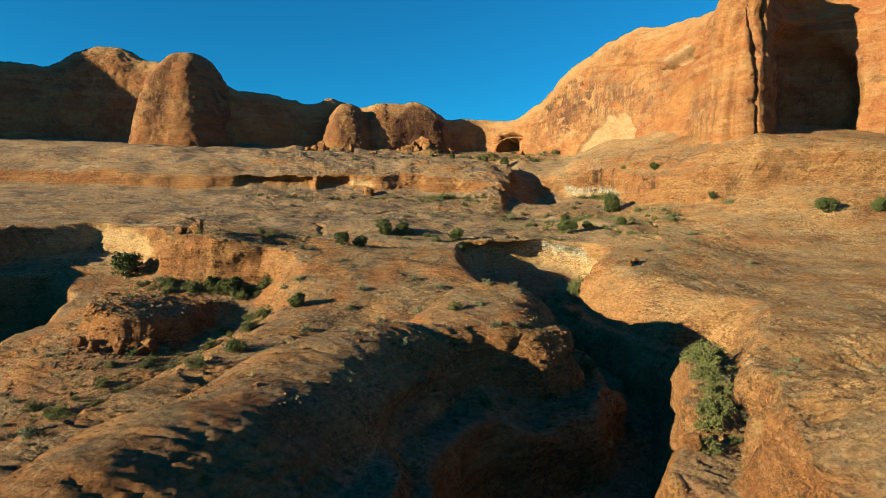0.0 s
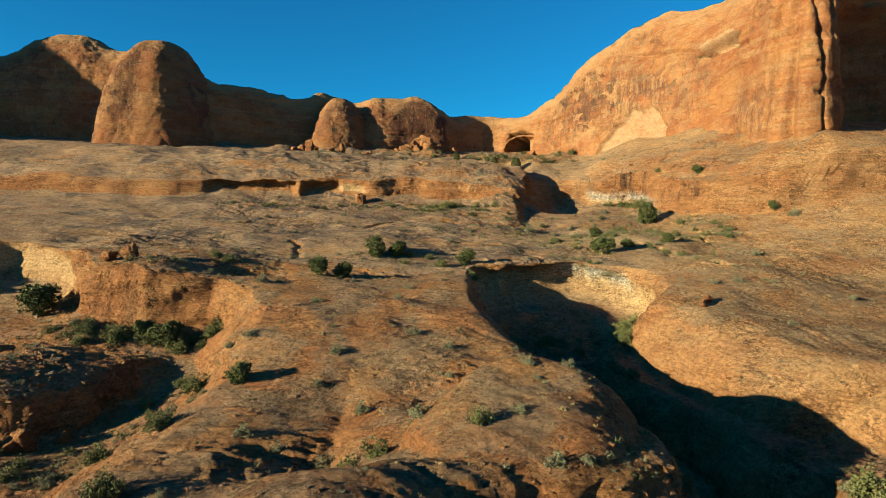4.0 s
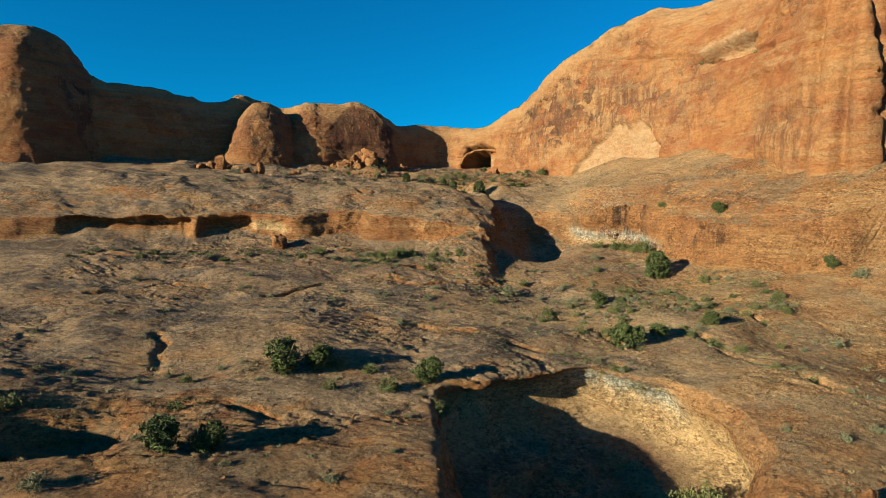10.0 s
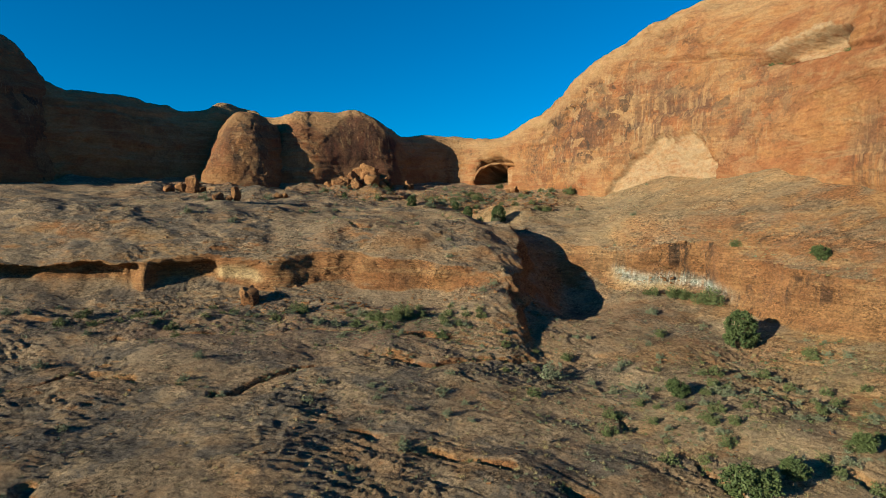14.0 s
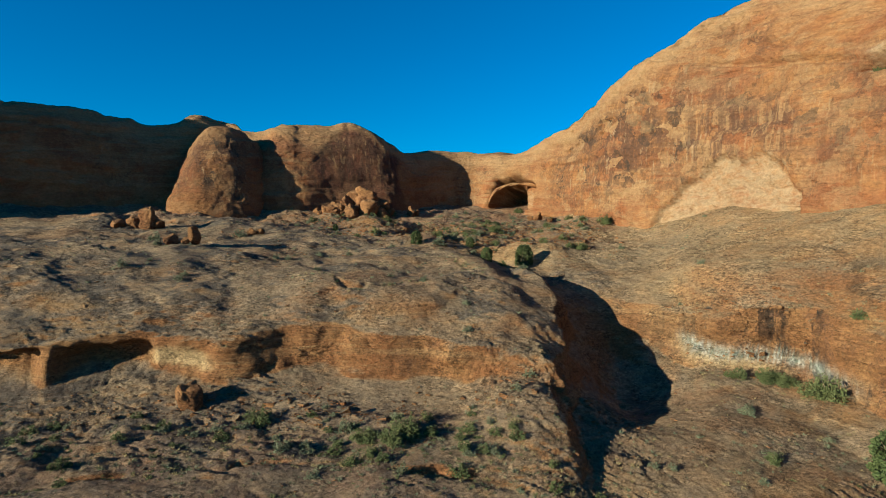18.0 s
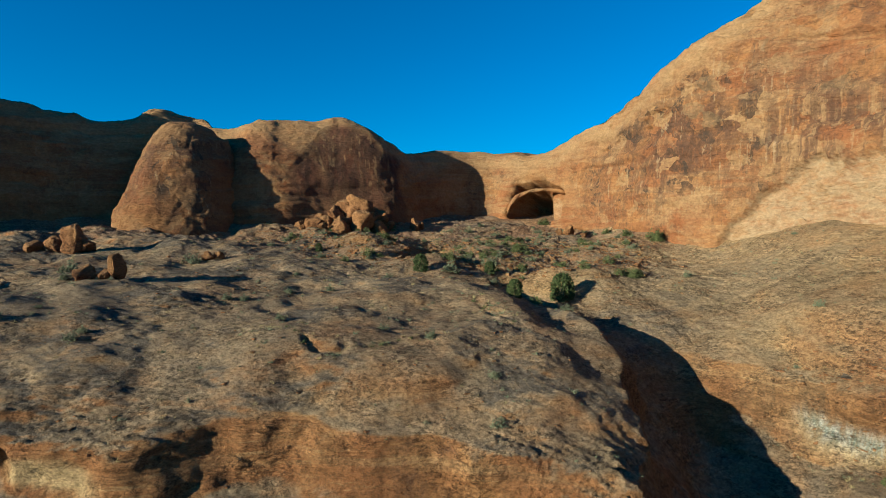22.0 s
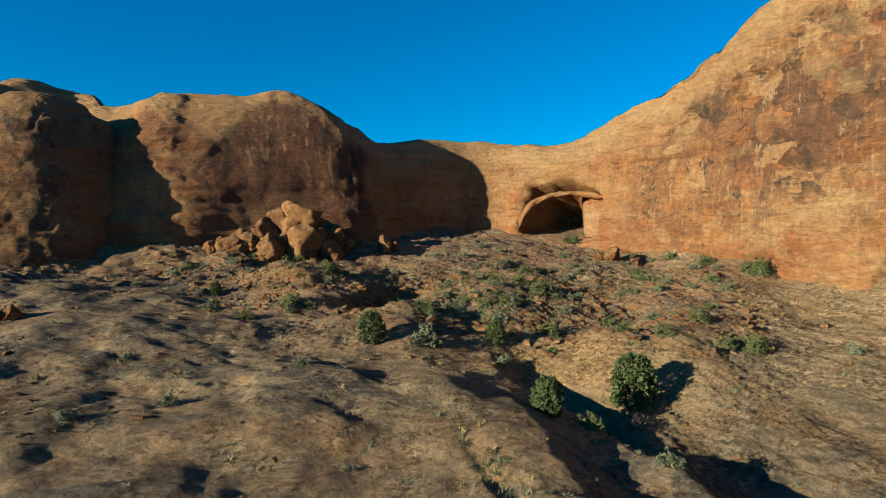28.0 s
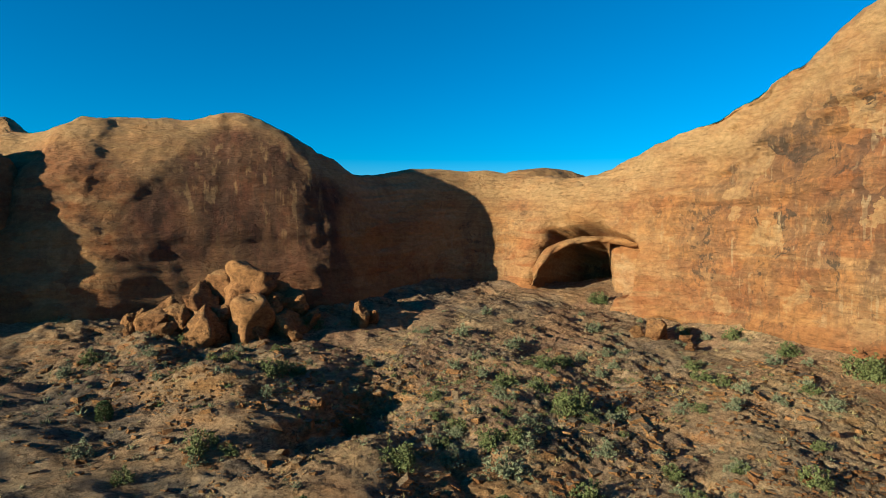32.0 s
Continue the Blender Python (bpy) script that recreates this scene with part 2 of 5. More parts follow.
    z = z - 4.6 * hump(x, y, 31, 201, 6.5, 13, -8) - 0.9 * hump(x, y, 27, 226, 4, 10, 20) - 1.4 * hump(x, y, 38, 204, 6, 8)

    # apron under the great wall
    d5 = inside(wx, wy, APRON)
    u = np.maximum(x - 36, 0)
    slope = np.minimum(-3.2 + 0.22 * u + 0.004 * u * u, 17) + 0.05 * np.clip(y - 235, 0, 60) * step(40, 56, x) - 0.5 * np.maximum(y - 300, 0) - 3.4 * step(258, 282, y) * (1 - step(40, 54, x))
    slope = slope + 0.5 * fbm(x / 12, y / 12, seed=41) + 2.2 * step(43, 49, x) * (1 - step(215, 235, y)) - 4.2 * hump(x, y, 52, 254, 10, 15)
    rise = 0.8 * step(-0.6, 2.6, d5) + 0.2 * step(2, 10, d5)
    steepness = 0.4 + 0.6 * step(36, 42, x)
    z = z + (np.maximum(slope, z) - z) * np.where(steepness < 1, rise * steepness + (1 - steepness) * step(-7, 9, d5), rise)
    z = z + 2.1 * hump(x, y, 23, 244.5, 10.5, 5.5, -22)
    basin = np.interp(y, [236, 246, 258, 272, 288, 320], [-5.6, -4.1, -4.4, -5.4, -7.0, -12]) + 0.5 * fbm(x / 5, y / 5, seed=43, octaves=3)
    z = z + (np.maximum(basin, z) - z) * step(236, 250, y) * step(2, 14, x) * (1 - step(46, 54, x)) * (1 - step(290, 304, y))
    return z


# long weathered joints across the slickrock, with plants rooted in them
JOINTS = [[(42, 137), (44, 130), (45.6, 122), (52, 116.5)], [(25, 156), (29, 144.5), (31, 138.5)], [(12.9, 138.7), (18.4, 134.5), (22.3, 133.6)], [(-6.2, 152.2), (8.7, 145), (16, 140.3), (27, 134)],
          [(-33.6, 120.8), (-24.4, 123), (-18.4, 123.7), (-12.6, 120.8)], [(-31.5, 142), (-28, 131.5)], [(36, 151), (45.4, 133)], [(-47, 156.5), (-37.4, 163), (-20.7, 159), (-12, 167)],
          [(45, 160.7), (54, 146)], [(-13, 173.4), (3.8, 168.2), (18, 172)], [(-16, 213), (-7.3, 207.8), (3.5, 212.6)], [(8, 232), (12.7, 214)], [(-40, 172), (-14, 178), (6, 176)]]


def joint_distance(x, y):
    best = np.full(np.shape(x), 1e9)
    near = (np.abs(x) < 70) & (y > 100) & (y < 240)
    px, py = x[near] + 0.7 * fbm(x[near] / 3, y[near] / 3, seed=97, octaves=3), y[near] + 0.7 * fbm(x[near] / 3, y[near] / 3, seed=98, octaves=3)
    d = np.full(px.shape, 1e9)
    for line in JOINTS:
        for (ax, ay), (bx, by) in zip(line, line[1:]):
            ex, ey = bx - ax, by - ay
            t = np.clip(((px - ax) * ex + (py - ay) * ey) / (ex * ex + ey * ey), 0, 1)
            d = np.minimum(d, np.hypot(px - ax - t * ex, py - ay - t * ey))
    best[near] = d
    return best


def crusty(x, y):
    """Where a rough dark crust covers the smooth rock, 0 to 1."""
    return step(0.0, 0.30, fbm(x / 10, y / 7, seed=29, octaves=4, gain=0.6)) * (0.15 + 0.85 * step(190, 200, y))


def fine(x, y, z):
    """Cross-bedding, cracks and pock marks of bare slickrock."""
    bed = fbm(x / 7, y / 7, seed=51, octaves=3)
    ph = (true_z(x, y, z) * 1.3 + 0.10 * x + 0.9 * bed) * 1.25
    saw = ph - np.floor(ph)
    ph2 = (true_z(x, y, z) * 0.8 - 0.16 * x + 0.12 * y + 1.3 * bed) * 2.9
    saw2 = ph2 - np.floor(ph2)
    wide = fbm(x / 28, y / 28, seed=52, octaves=2)
    fan = np.clip(x, -45, 55)
    s, n = 0.85 * x - 0.5 * y + 2 * wide, 0.85 * y + 0.42 * x + 0.0071 * fan * fan + 2.2 * wide + 0.25 * bed     # along and across the beds
    crack = np.clip(ridged(s / 24, n / 2.8, seed=61, octaves=2) - 1.14, 0, 1)
    rough = 0.28 + 0.72 * step(-0.05, 0.55, fbm(x / 13, y / 13, seed=66, octaves=3))
    grain = fbm(s / 4.0, n / 0.9, seed=71, octaves=4, gain=0.6)
    lv = 3.0 * fbm(s / 34, n / 3.8, seed=81, octaves=4, gain=0.5)     # small ledges, each with one sharp edge
    fr = lv - np.floor(lv)
    ledges = step(0.86, 1.0, fr) - fr
    lv2 = 3.0 * fbm(s / 10, n / 1.4, seed=85, octaves=3, gain=0.55)
    fr2 = lv2 - np.floor(lv2)
    chips = step(0.8, 1.0, fr2) - fr2
    calm = 1 - 0.45 * step(194, 204, y) * (1 - step(246, 256, y)) - 0.3 * step(36, 44, x) * step(198, 206, y)
    swell = 0.35 * fbm(x / 9, y / 5, seed=93, octaves=2)
    crust = crusty(x, y) * (0.14 * ridged(s / 1.9, n / 0.8, seed=95, octaves=3) - 0.05)
    crust = crust + 0.5 * (ridged(x / 6.5, y / 2.6, seed=96, octaves=3) - 0.7) * (hump(x, y, -46, 181, 20, 8) + 0.6 * hump(x, y, -8, 183, 20, 6))
    groove = -0.85 * np.exp(-(joint_distance(x, y) / 0.5) ** 2) * step(-0.5, 0.3, vnoise(x / 4, y / 4, seed=99))
    return groove + rough * (0.20 * saw ** 2 + 0.12 * saw2 ** 2 + calm * (0.11 * grain + 0.40 * ledges + 0.19 * chips)) - 0.75 * crack * calm + swell + crust


# ---- materials ----
def nodes_of(name):
    mat = bpy.data.materials.new(name)
    mat.use_nodes = True
    return mat, mat.node_tree.nodes, mat.node_tree.links


def painter(n, l, co, scale=1.0):
    """Short forms of the nodes that paint rock."""
    def tex(s, detail, rough, stretch=(1, 1, 1), dist=0.0):
        m = n.new("ShaderNodeMapping")
        m.inputs["Scale"].default_value = stretch
        l.new(co, m.inputs["Vector"])
        t = n.new("ShaderNodeTexNoise")
        t.inputs["Scale"].default_value, t.inputs["Detail"].default_value = s * scale, detail
        t.inputs["Roughness"].default_value, t.inputs["Distortion"].default_value = rough, dist
        l.new(m.outputs[0], t.inputs["Vector"])
        return t.outputs["Fac"]

    def ramp(src, a, b, va=0.0, vb=1.0):
        m = n.new("ShaderNodeMapRange")
        m.interpolation_type = "SMOOTHSTEP"
        for i, v in enumerate((a, b, va, vb)):
            m.inputs[i + 1].default_value = v
        l.new(src, m.inputs[0])
        return m.outputs[0]

    def mul(a, b):
        m = n.new("ShaderNodeMath")
        m.operation = "MULTIPLY"
        for i, v in enumerate((a, b)):
            if isinstance(v, float):
                m.inputs[i].default_value = v
            else:
                l.new(v, m.inputs[i])
        return m.outputs[0]

    def mix(f, a, b, mode="MIX"):
        m = n.new("ShaderNodeMix")
        m.data_type, m.blend_type = "RGBA", mode
        for sock, v in ((m.inputs[0], f), (m.inputs[6], a), (m.inputs[7], b)):
            if isinstance(v, float):
                sock.default_value = v
            elif isinstance(v, tuple):
                sock.default_value = (*v, 1)
            else:
                l.new(v, sock)
        return m.outputs[2]

    return tex, ramp, mul, mix


WARM = (0.77, 0.765, 0.70)     # tint of all the stone


def rock_material(name, orange, red, pale, grey, dark, scale=1.0, local=False, lichen=0.75, streaks=1.0, redden=1.0):
    """Weathered sandstone: warm body colour, iron bands, grey weathering skin on flat tops, dark varnish and pale scars by mask."""
    mat, n, l = nodes_of(name)
    orange, red, pale, grey, dark = (tuple(v * k for v, k in zip(c, WARM)) for c in (orange, red, pale, grey, dark))
    bsdf = n["Principled BSDF"]
    bsdf.inputs["Roughness"].default_value = 0.92
    bsdf.inputs["Specular IOR Level"].default_value = 0.15
    geo = n.new("ShaderNodeNewGeometry")
    if local:
        co = n.new("ShaderNodeTexCoord").outputs["Object"]
    else:
        co = geo.outputs["Position"]

    tex, ramp, mul, mix = painter(n, l, co, scale)
    body = mix(ramp(tex(0.09, 5, 0.6), 0.38, 0.62), orange, red)
    band = tex(1.0, 4, 0.55, (0.035, 0.035, 0.75), 0.4)
    body = mix(mul(ramp(band, 0.52, 0.68), 0.55), body, red)
    body = mix(mul(ramp(band, 0.46, 0.30), 0.5), body, pale)
    body = mix(mul(ramp(tex(0.9, 8, 0.7), 0.35, 0.7), 0.4), body, tuple(0.72 * c for c in orange))
    sep = n.new("ShaderNodeSeparateXYZ")
    l.new(geo.outputs["Normal"], sep.inputs[0])
    flat = ramp(sep.outputs[2], 0.62, 0.93)
    if not local:
        body = mix(mul(ramp(sep.outputs[2], 0.80, 0.45), 0.32 * redden), body, red)
    if not local:
        cut = ramp(sep.outputs[2], 0.82, 0.45)
        strata = tex(1.0, 7, 0.66, (0.07, 0.07, 1.1), 1.3)
        cut = mul(cut, ramp(tex(0.22, 5, 0.65, (1, 1, 1.6), 0.6), 0.40, 0.60, 0.25, 1.0))
        body = mix(mul(mul(cut, ramp(strata, 0.50, 0.60)), 0.5), body, tuple(0.55 * c for c in red))
        body = mix(mul(mul(cut, ramp(strata, 0.44, 0.36)), 0.4), body, tuple(0.9 * c for c in pale))
    patch = ramp(tex(0.16, 6, 0.62, (1, 1, 1), 0.6), 0.40, 0.60)
    body = mix(mul(mul(flat, patch), lichen), body, grey)
    att = n.new("ShaderNodeAttribute")
    att.attribute_name = "mask"
    if not local:
        body = mix(mul(mul(flat, ramp(att.outputs["Alpha"], 0.0, 0.5)), ramp(tex(0.11, 6, 0.65), 0.36, 0.58, 0.45, 0.95)), body, (0.300, 0.213, 0.130))
        body = mix(mul(mul(flat, att.outputs["Alpha"]), ramp(tex(0.20, 9, 0.72, (1, 1, 1), 0.8), 0.40, 0.54, 0.12, 1.0)), body, (0.112, 0.090, 0.070))
    speck = ramp(tex(2.6, 6, 0.75), 0.56, 0.72)
    body = mix(mul(speck, 0.45), body, tuple(0.55 * c for c in grey))
    if not local:
        ms = n.new("ShaderNodeSeparateColor")
        l.new(att.outputs["Color"], ms.inputs[0])
        drip = mul(ramp(tex(1.0, 6, 0.62, (0.34, 0.34, 0.03), 0.25), 0.50, 0.58), ramp(tex(0.2, 4, 0.6), 0.42, 0.58))
        blotch = ramp(tex(0.35, 6, 0.65), 0.42, 0.56)
        varnish = mul(mul(ms.outputs[0], drip), streaks)
        body = mix(varnish, body, dark)
        body = mix(mul(mul(ms.outputs[0], blotch), 0.35 * streaks), body, tuple(0.6 * c for c in red))
        body = mix(mul(ms.outputs[1], ramp(tex(0.5, 5, 0.6, (1, 1, 0.3)), 0.25, 0.5, 0.65, 1.0)), body, pale)
        body = mix(mul(ms.outputs[2], ramp(tex(1.4, 6, 0.7), 0.3, 0.65, 0.35, 1.0)), body, (0.190, 0.104, 0.066))
        brown = mul(ms.outputs[0], mul(ramp(tex(0.13, 7, 0.7, (1, 1, 1.3), 0.7), 0.46, 0.60), ramp(tex(1.1, 6, 0.7, (1, 1, 0.5)), 0.40, 0.60)))
        body = mix(mul(brown, 0.7 * streaks), body, (0.125, 0.066, 0.040))
        wet = n.new("ShaderNodeAttribute")
        wet.attribute_name = "seep"
        lime = mul(wet.outputs["Fac"], ramp(tex(1.0, 6, 0.65, (0.9, 0.9, 0.16), 0.3), 0.38, 0.52, 0.35, 1.0))
        body = mix(lime, body, mix(ramp(tex(2.0, 5, 0.6, (1, 1, 0.2)), 0.42, 0.60), (0.36, 0.37, 0.33), (0.17, 0.20, 0.17)))
    vo = n.new("ShaderNodeTexVoronoi")
    vo.feature = "DISTANCE_TO_EDGE"
    vo.inputs["Scale"].default_value = 0.30 * scale
    warp = n.new("ShaderNodeVectorMath")
    warp.operation = "MULTIPLY_ADD"
    swirl = n.new("ShaderNodeTexNoise")
    swirl.inputs["Scale"].default_value, swirl.inputs["Detail"].default_value = 0.5 * scale, 5
    l.new(co, swirl.inputs["Vector"])
    l.new(swirl.outputs["Color"], warp.inputs[0])
    warp.inputs[1].default_value = (7.0, 7.0, 7.0)
    l.new(co, warp.inputs[2])
    l.new(warp.outputs[0], vo.inputs["Vector"])
    joint = mul(ramp(vo.outputs["Distance"], 0.030, 0.0), ramp(tex(0.16, 5, 0.65), 0.50, 0.66))
    body = mix(mul(joint, 0.45), body, tuple(0.35 * c for c in red))
    if not local:
        bed = tex(1.0, 6, 0.60, (0.05, 0.05, 0.9), 0.6)
        seam = mul(mul(ramp(bed, 0.465, 0.495), ramp(bed, 0.525, 0.495)), ramp(tex(0.14, 5, 0.65), 0.42, 0.58, 0.1, 1.0))
        body = mix(mul(seam, 0.35), body, tuple(0.40 * c for c in red))
    coarse = ramp(tex(0.13, 8, 0.68, (1, 1, 1), 0.8), 0.45, 0.56)
    bold = mul(ramp(tex(3.0, 9, 0.80, (0.7, 0.7, 1.2), 0.6), 0.38, 0.60, 0.34, 1.40), ramp(tex(0.9, 8, 0.74, (0.5, 0.5, 1.4), 0.8), 0.40, 0.58, 0.70, 1.15))
    mild = ramp(tex(2.4, 9, 0.78, (0.8, 0.8, 1.2), 0.6), 0.36, 0.62, 0.62, 1.30)
    pick = n.new("ShaderNodeMix")
    l.new(coarse, pick.inputs[0])
    l.new(mild, pick.inputs[2])
    l.new(bold, pick.inputs[3])
    fleck = pick.outputs[0]
    if not local:
        turn = n.new("ShaderNodeMapping")
        turn.inputs["Rotation"].default_value = (0, 0, radians(32))
        l.new(co, turn.inputs["Vector"])
        along_tex = painter(n, l, turn.outputs[0])[0]
        grain = along_tex(1.0, 9, 0.68, (0.48, 0.75, 0.7), 1.0)
        crease = mul(mul(ramp(grain, 0.470, 0.497), ramp(grain, 0.524, 0.497)), ramp(tex(0.12, 6, 0.65), 0.44, 0.60, 0.10, 1.0))
        body = mix(mul(crease, 0.4), body, tuple(0.30 * c for c in red))
    shade_ = n.new("ShaderNodeCombineColor")
    for i in range(3):
        l.new(fleck, shade_.inputs[i])
    body = mix(1.0, body, shade_.outputs[0], "MULTIPLY")
    l.new(body, bsdf.inputs["Base Color"])
    b0 = n.new("ShaderNodeBump")
    b0.inputs["Strength"].default_value, b0.inputs["Distance"].default_value, b0.invert = 0.8, 0.25, True
    l.new(joint, b0.inputs["Height"])
    b1 = n.new("ShaderNodeBump")
    l.new(b0.outputs[0], b1.inputs["Normal"])
    b1.inputs["Strength"].default_value, b1.inputs["Distance"].default_value = 1.0, 0.55
    l.new(tex(0.55, 9, 0.68, (1, 1, 2.2), 0.5), b1.inputs["Height"])
    b2 = n.new("ShaderNodeBump")
    b2.inputs["Strength"].default_value, b2.inputs["Distance"].default_value = 1.0, 0.30
    l.new(tex(2.0, 9, 0.72), b2.inputs["Height"])
    l.new(b1.outputs[0], b2.inputs["Normal"])
    if not local:
        b3 = n.new("ShaderNodeBump")
        b3.inputs["Strength"].default_value, b3.inputs["Distance"].default_value = 1.0, 0.5
        l.new(mul(cut, strata), b3.inputs["Height"])
        l.new(b2.outputs[0], b3.inputs["Normal"])
        b4 = n.new("ShaderNodeBump")
        b4.inputs["Strength"].default_value, b4.inputs["Distance"].default_value = 0.7, 0.16
        l.new(mul(ramp(grain, 0.36, 0.64), ramp(tex(0.10, 6, 0.65), 0.40, 0.58, 0.35, 1.0)), b4.inputs["Height"])
        l.new(b3.outputs[0], b4.inputs["Normal"])
        b5 = n.new("ShaderNodeBump")
        b5.inputs["Strength"].default_value, b5.inputs["Distance"].default_value = 0.9, 0.08
        l.new(tex(5.0, 8, 0.75), b5.inputs["Height"])
        l.new(b4.outputs[0], b5.inputs["Normal"])
        b2 = b5
    l.new(b2.outputs[0], bsdf.inputs["Normal"])
    return mat


def cliff_material(name, orange, tan, red, pale, brown, black):
    """A tall sandstone face: tilted bedding, brown and black varnish in ragged patches, pale and dark runs of water, bare scars by mask."""
    mat, n, l = nodes_of(name)
    orange, tan, red, pale, brown, black = (tuple(v * k for v, k in zip(c, WARM)) for c in (orange, tan, red, pale, brown, black))
    bsdf = n["Principled BSDF"]
    bsdf.inputs["Roughness"].default_value = 0.9
    bsdf.inputs["Specular IOR Level"].default_value = 0.15
    geo = n.new("ShaderNodeNewGeometry")
    tex, ramp, mul, mix = painter(n, l, geo.outputs["Position"])
    att = n.new("ShaderNodeAttribute")
    att.attribute_name = "mask"
    ms = n.new("ShaderNodeSeparateColor")
    l.new(att.outputs["Color"], ms.inputs[0])
    varn, scar, top = ms.outputs[0], ms.outputs[1], ms.outputs[2]
    body = mix(ramp(tex(0.07, 6, 0.6, (1, 1, 1.4), 0.5), 0.40, 0.60), orange, red)
    body = mix(mul(ramp(tex(0.16, 7, 0.62, (1, 1, 1.6), 0.8), 0.46, 0.62), 0.5), body, tan)
    band = tex(1.0, 6, 0.6, (0.05, 0.05, 0.42), 0.8)
    body = mix(mul(ramp(band, 0.52, 0.62), 0.45), body, red)
    body = mix(mul(ramp(band, 0.46, 0.36), 0.55), body, tan)
    body = mix(mul(top, ramp(tex(0.3, 6, 0.65), 0.3, 0.6, 0.45, 1.0)), body, tan)
    layer = tex(1.0, 7, 0.62, (0.030, 0.030, 0.85), 0.9)
    line = mul(mul(ramp(layer, 0.455, 0.485), ramp(layer, 0.525, 0.495)), ramp(tex(0.09, 6, 0.65), 0.42, 0.58, 0.1, 1.0))
    body = mix(mul(line, 0.22), body, tuple(0.45 * c for c in red))
    patch = mul(ramp(tex(0.10, 9, 0.66, (1, 1, 0.75), 0.9), 0.44, 0.49), ramp(tex(1.3, 9, 0.72, (1, 1, 0.5), 0.4), 0.42, 0.49))
    body = mix(mul(mul(varn, patch), 0.50), body, brown)
    run = mul(ramp(tex(1.0, 5, 0.6, (0.75, 0.75, 0.026), 0.1), 0.51, 0.57), ramp(tex(0.12, 5, 0.6), 0.40, 0.58))
    body = mix(mul(mul(varn, run), 0.50), body, brown)
    spot = mul(ramp(tex(0.27, 9, 0.68, (1, 1, 0.9), 0.7), 0.565, 0.60), ramp(tex(1.2, 6, 0.7, (1, 1, 0.6)), 0.42, 0.52))
    body = mix(mul(mul(varn, spot), 0.85), body, black)
    # slabs that split off along slanted cracks leave angular patches of old and new skin
    tilt = n.new("ShaderNodeMapping")
    tilt.inputs["Rotation"].default_value, tilt.inputs["Scale"].default_value = (radians(28), 0, radians(20)), (0.30, 0.30, 0.36)
    l.new(geo.outputs["Position"], tilt.inputs["Vector"])
    shove = n.new("ShaderNodeTexNoise")
    shove.inputs["Scale"].default_value, shove.inputs["Detail"].default_value = 0.35, 6
    l.new(geo.outputs["Position"], shove.inputs["Vector"])
    bend = n.new("ShaderNodeVectorMath")
    bend.operation = "MULTIPLY_ADD"
    bend.inputs[1].default_value = (1.5, 1.5, 1.5)
    l.new(shove.outputs["Color"], bend.inputs[0])
    l.new(tilt.outputs[0], bend.inputs[2])
    flakes = n.new("ShaderNodeTexVoronoi")
    flakes.inputs["Scale"].default_value = 1.0
    l.new(bend.outputs[0], flakes.inputs["Vector"])
    fl = n.new("ShaderNodeSeparateColor")
    l.new(flakes.outputs["Color"], fl.inputs[0])
    rub = ramp(tex(1.4, 8, 0.7, (1, 1, 0.5), 0.4), 0.36, 0.52, 0.25, 1.0)
    where = ramp(tex(0.055, 6, 0.62, (1, 1, 0.8), 0.6), 0.45, 0.57)
    body = mix(mul(mul(mul(varn, where), ramp(fl.outputs[0], 0.66, 0.67)), mul(rub, 0.95)), body, brown)
    body = mix(mul(mul(varn, ramp(fl.outputs[1], 0.72, 0.73)), mul(rub, 0.75)), body, tan)
    body = mix(mul(mul(varn, where), mul(ramp(fl.outputs[2], 0.86, 0.88), mul(rub, 0.8))), body, black)
    drip = mul(ramp(tex(1.0, 4, 0.55, (1.5, 1.5, 0.045), 0.1), 0.60, 0.65), ramp(tex(0.2, 4, 0.6), 0.44, 0.60))
    body = mix(mul(mul(varn, drip), 0.6), body, pale)
    # dark alcove face: varnish colour, deepened to stand in for the brow's shade
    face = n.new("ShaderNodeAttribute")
    face.attribute_name = "varnish_shade"
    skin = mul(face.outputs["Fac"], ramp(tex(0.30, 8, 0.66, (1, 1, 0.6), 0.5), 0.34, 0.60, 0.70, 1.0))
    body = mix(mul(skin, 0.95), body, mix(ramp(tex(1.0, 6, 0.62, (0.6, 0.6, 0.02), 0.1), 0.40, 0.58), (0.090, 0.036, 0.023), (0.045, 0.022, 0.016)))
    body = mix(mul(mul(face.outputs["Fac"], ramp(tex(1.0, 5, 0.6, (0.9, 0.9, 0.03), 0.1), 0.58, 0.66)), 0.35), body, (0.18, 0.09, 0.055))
    curtain = ramp(tex(1.0, 5, 0.6, (0.8, 0.8, 0.014), 0.05), 0.44, 0.56)
    body = mix(mul(mul(att.outputs["Alpha"], curtain), 0.7), body, brown)
    body = mix(mul(mul(ramp(att.outputs["Alpha"], 0.35, 0.8), ramp(tex(1.0, 5, 0.55, (1.1, 1.1, 0.020), 0.05), 0.54, 0.64)), 0.55), body, tan)
    stain = ramp(tex(0.45, 8, 0.66, (1, 1, 1.8), 0.6), 0.40, 0.62, 1.0, 0.40)
    body = mix(mul(mul(scar, stain), 0.85), body, pale)
    edge = ramp(tex(1.6, 10, 0.76, (1, 1, 1.4)), 0.32, 0.68, 0.76, 1.18)
    shade_ = n.new("ShaderNodeCombineColor")
    for i in range(3):
        l.new(edge, shade_.inputs[i])
    body = mix(1.0, body, shade_.outputs[0], "MULTIPLY")
    l.new(body, bsdf.inputs["Base Color"])
    b1 = n.new("ShaderNodeBump")
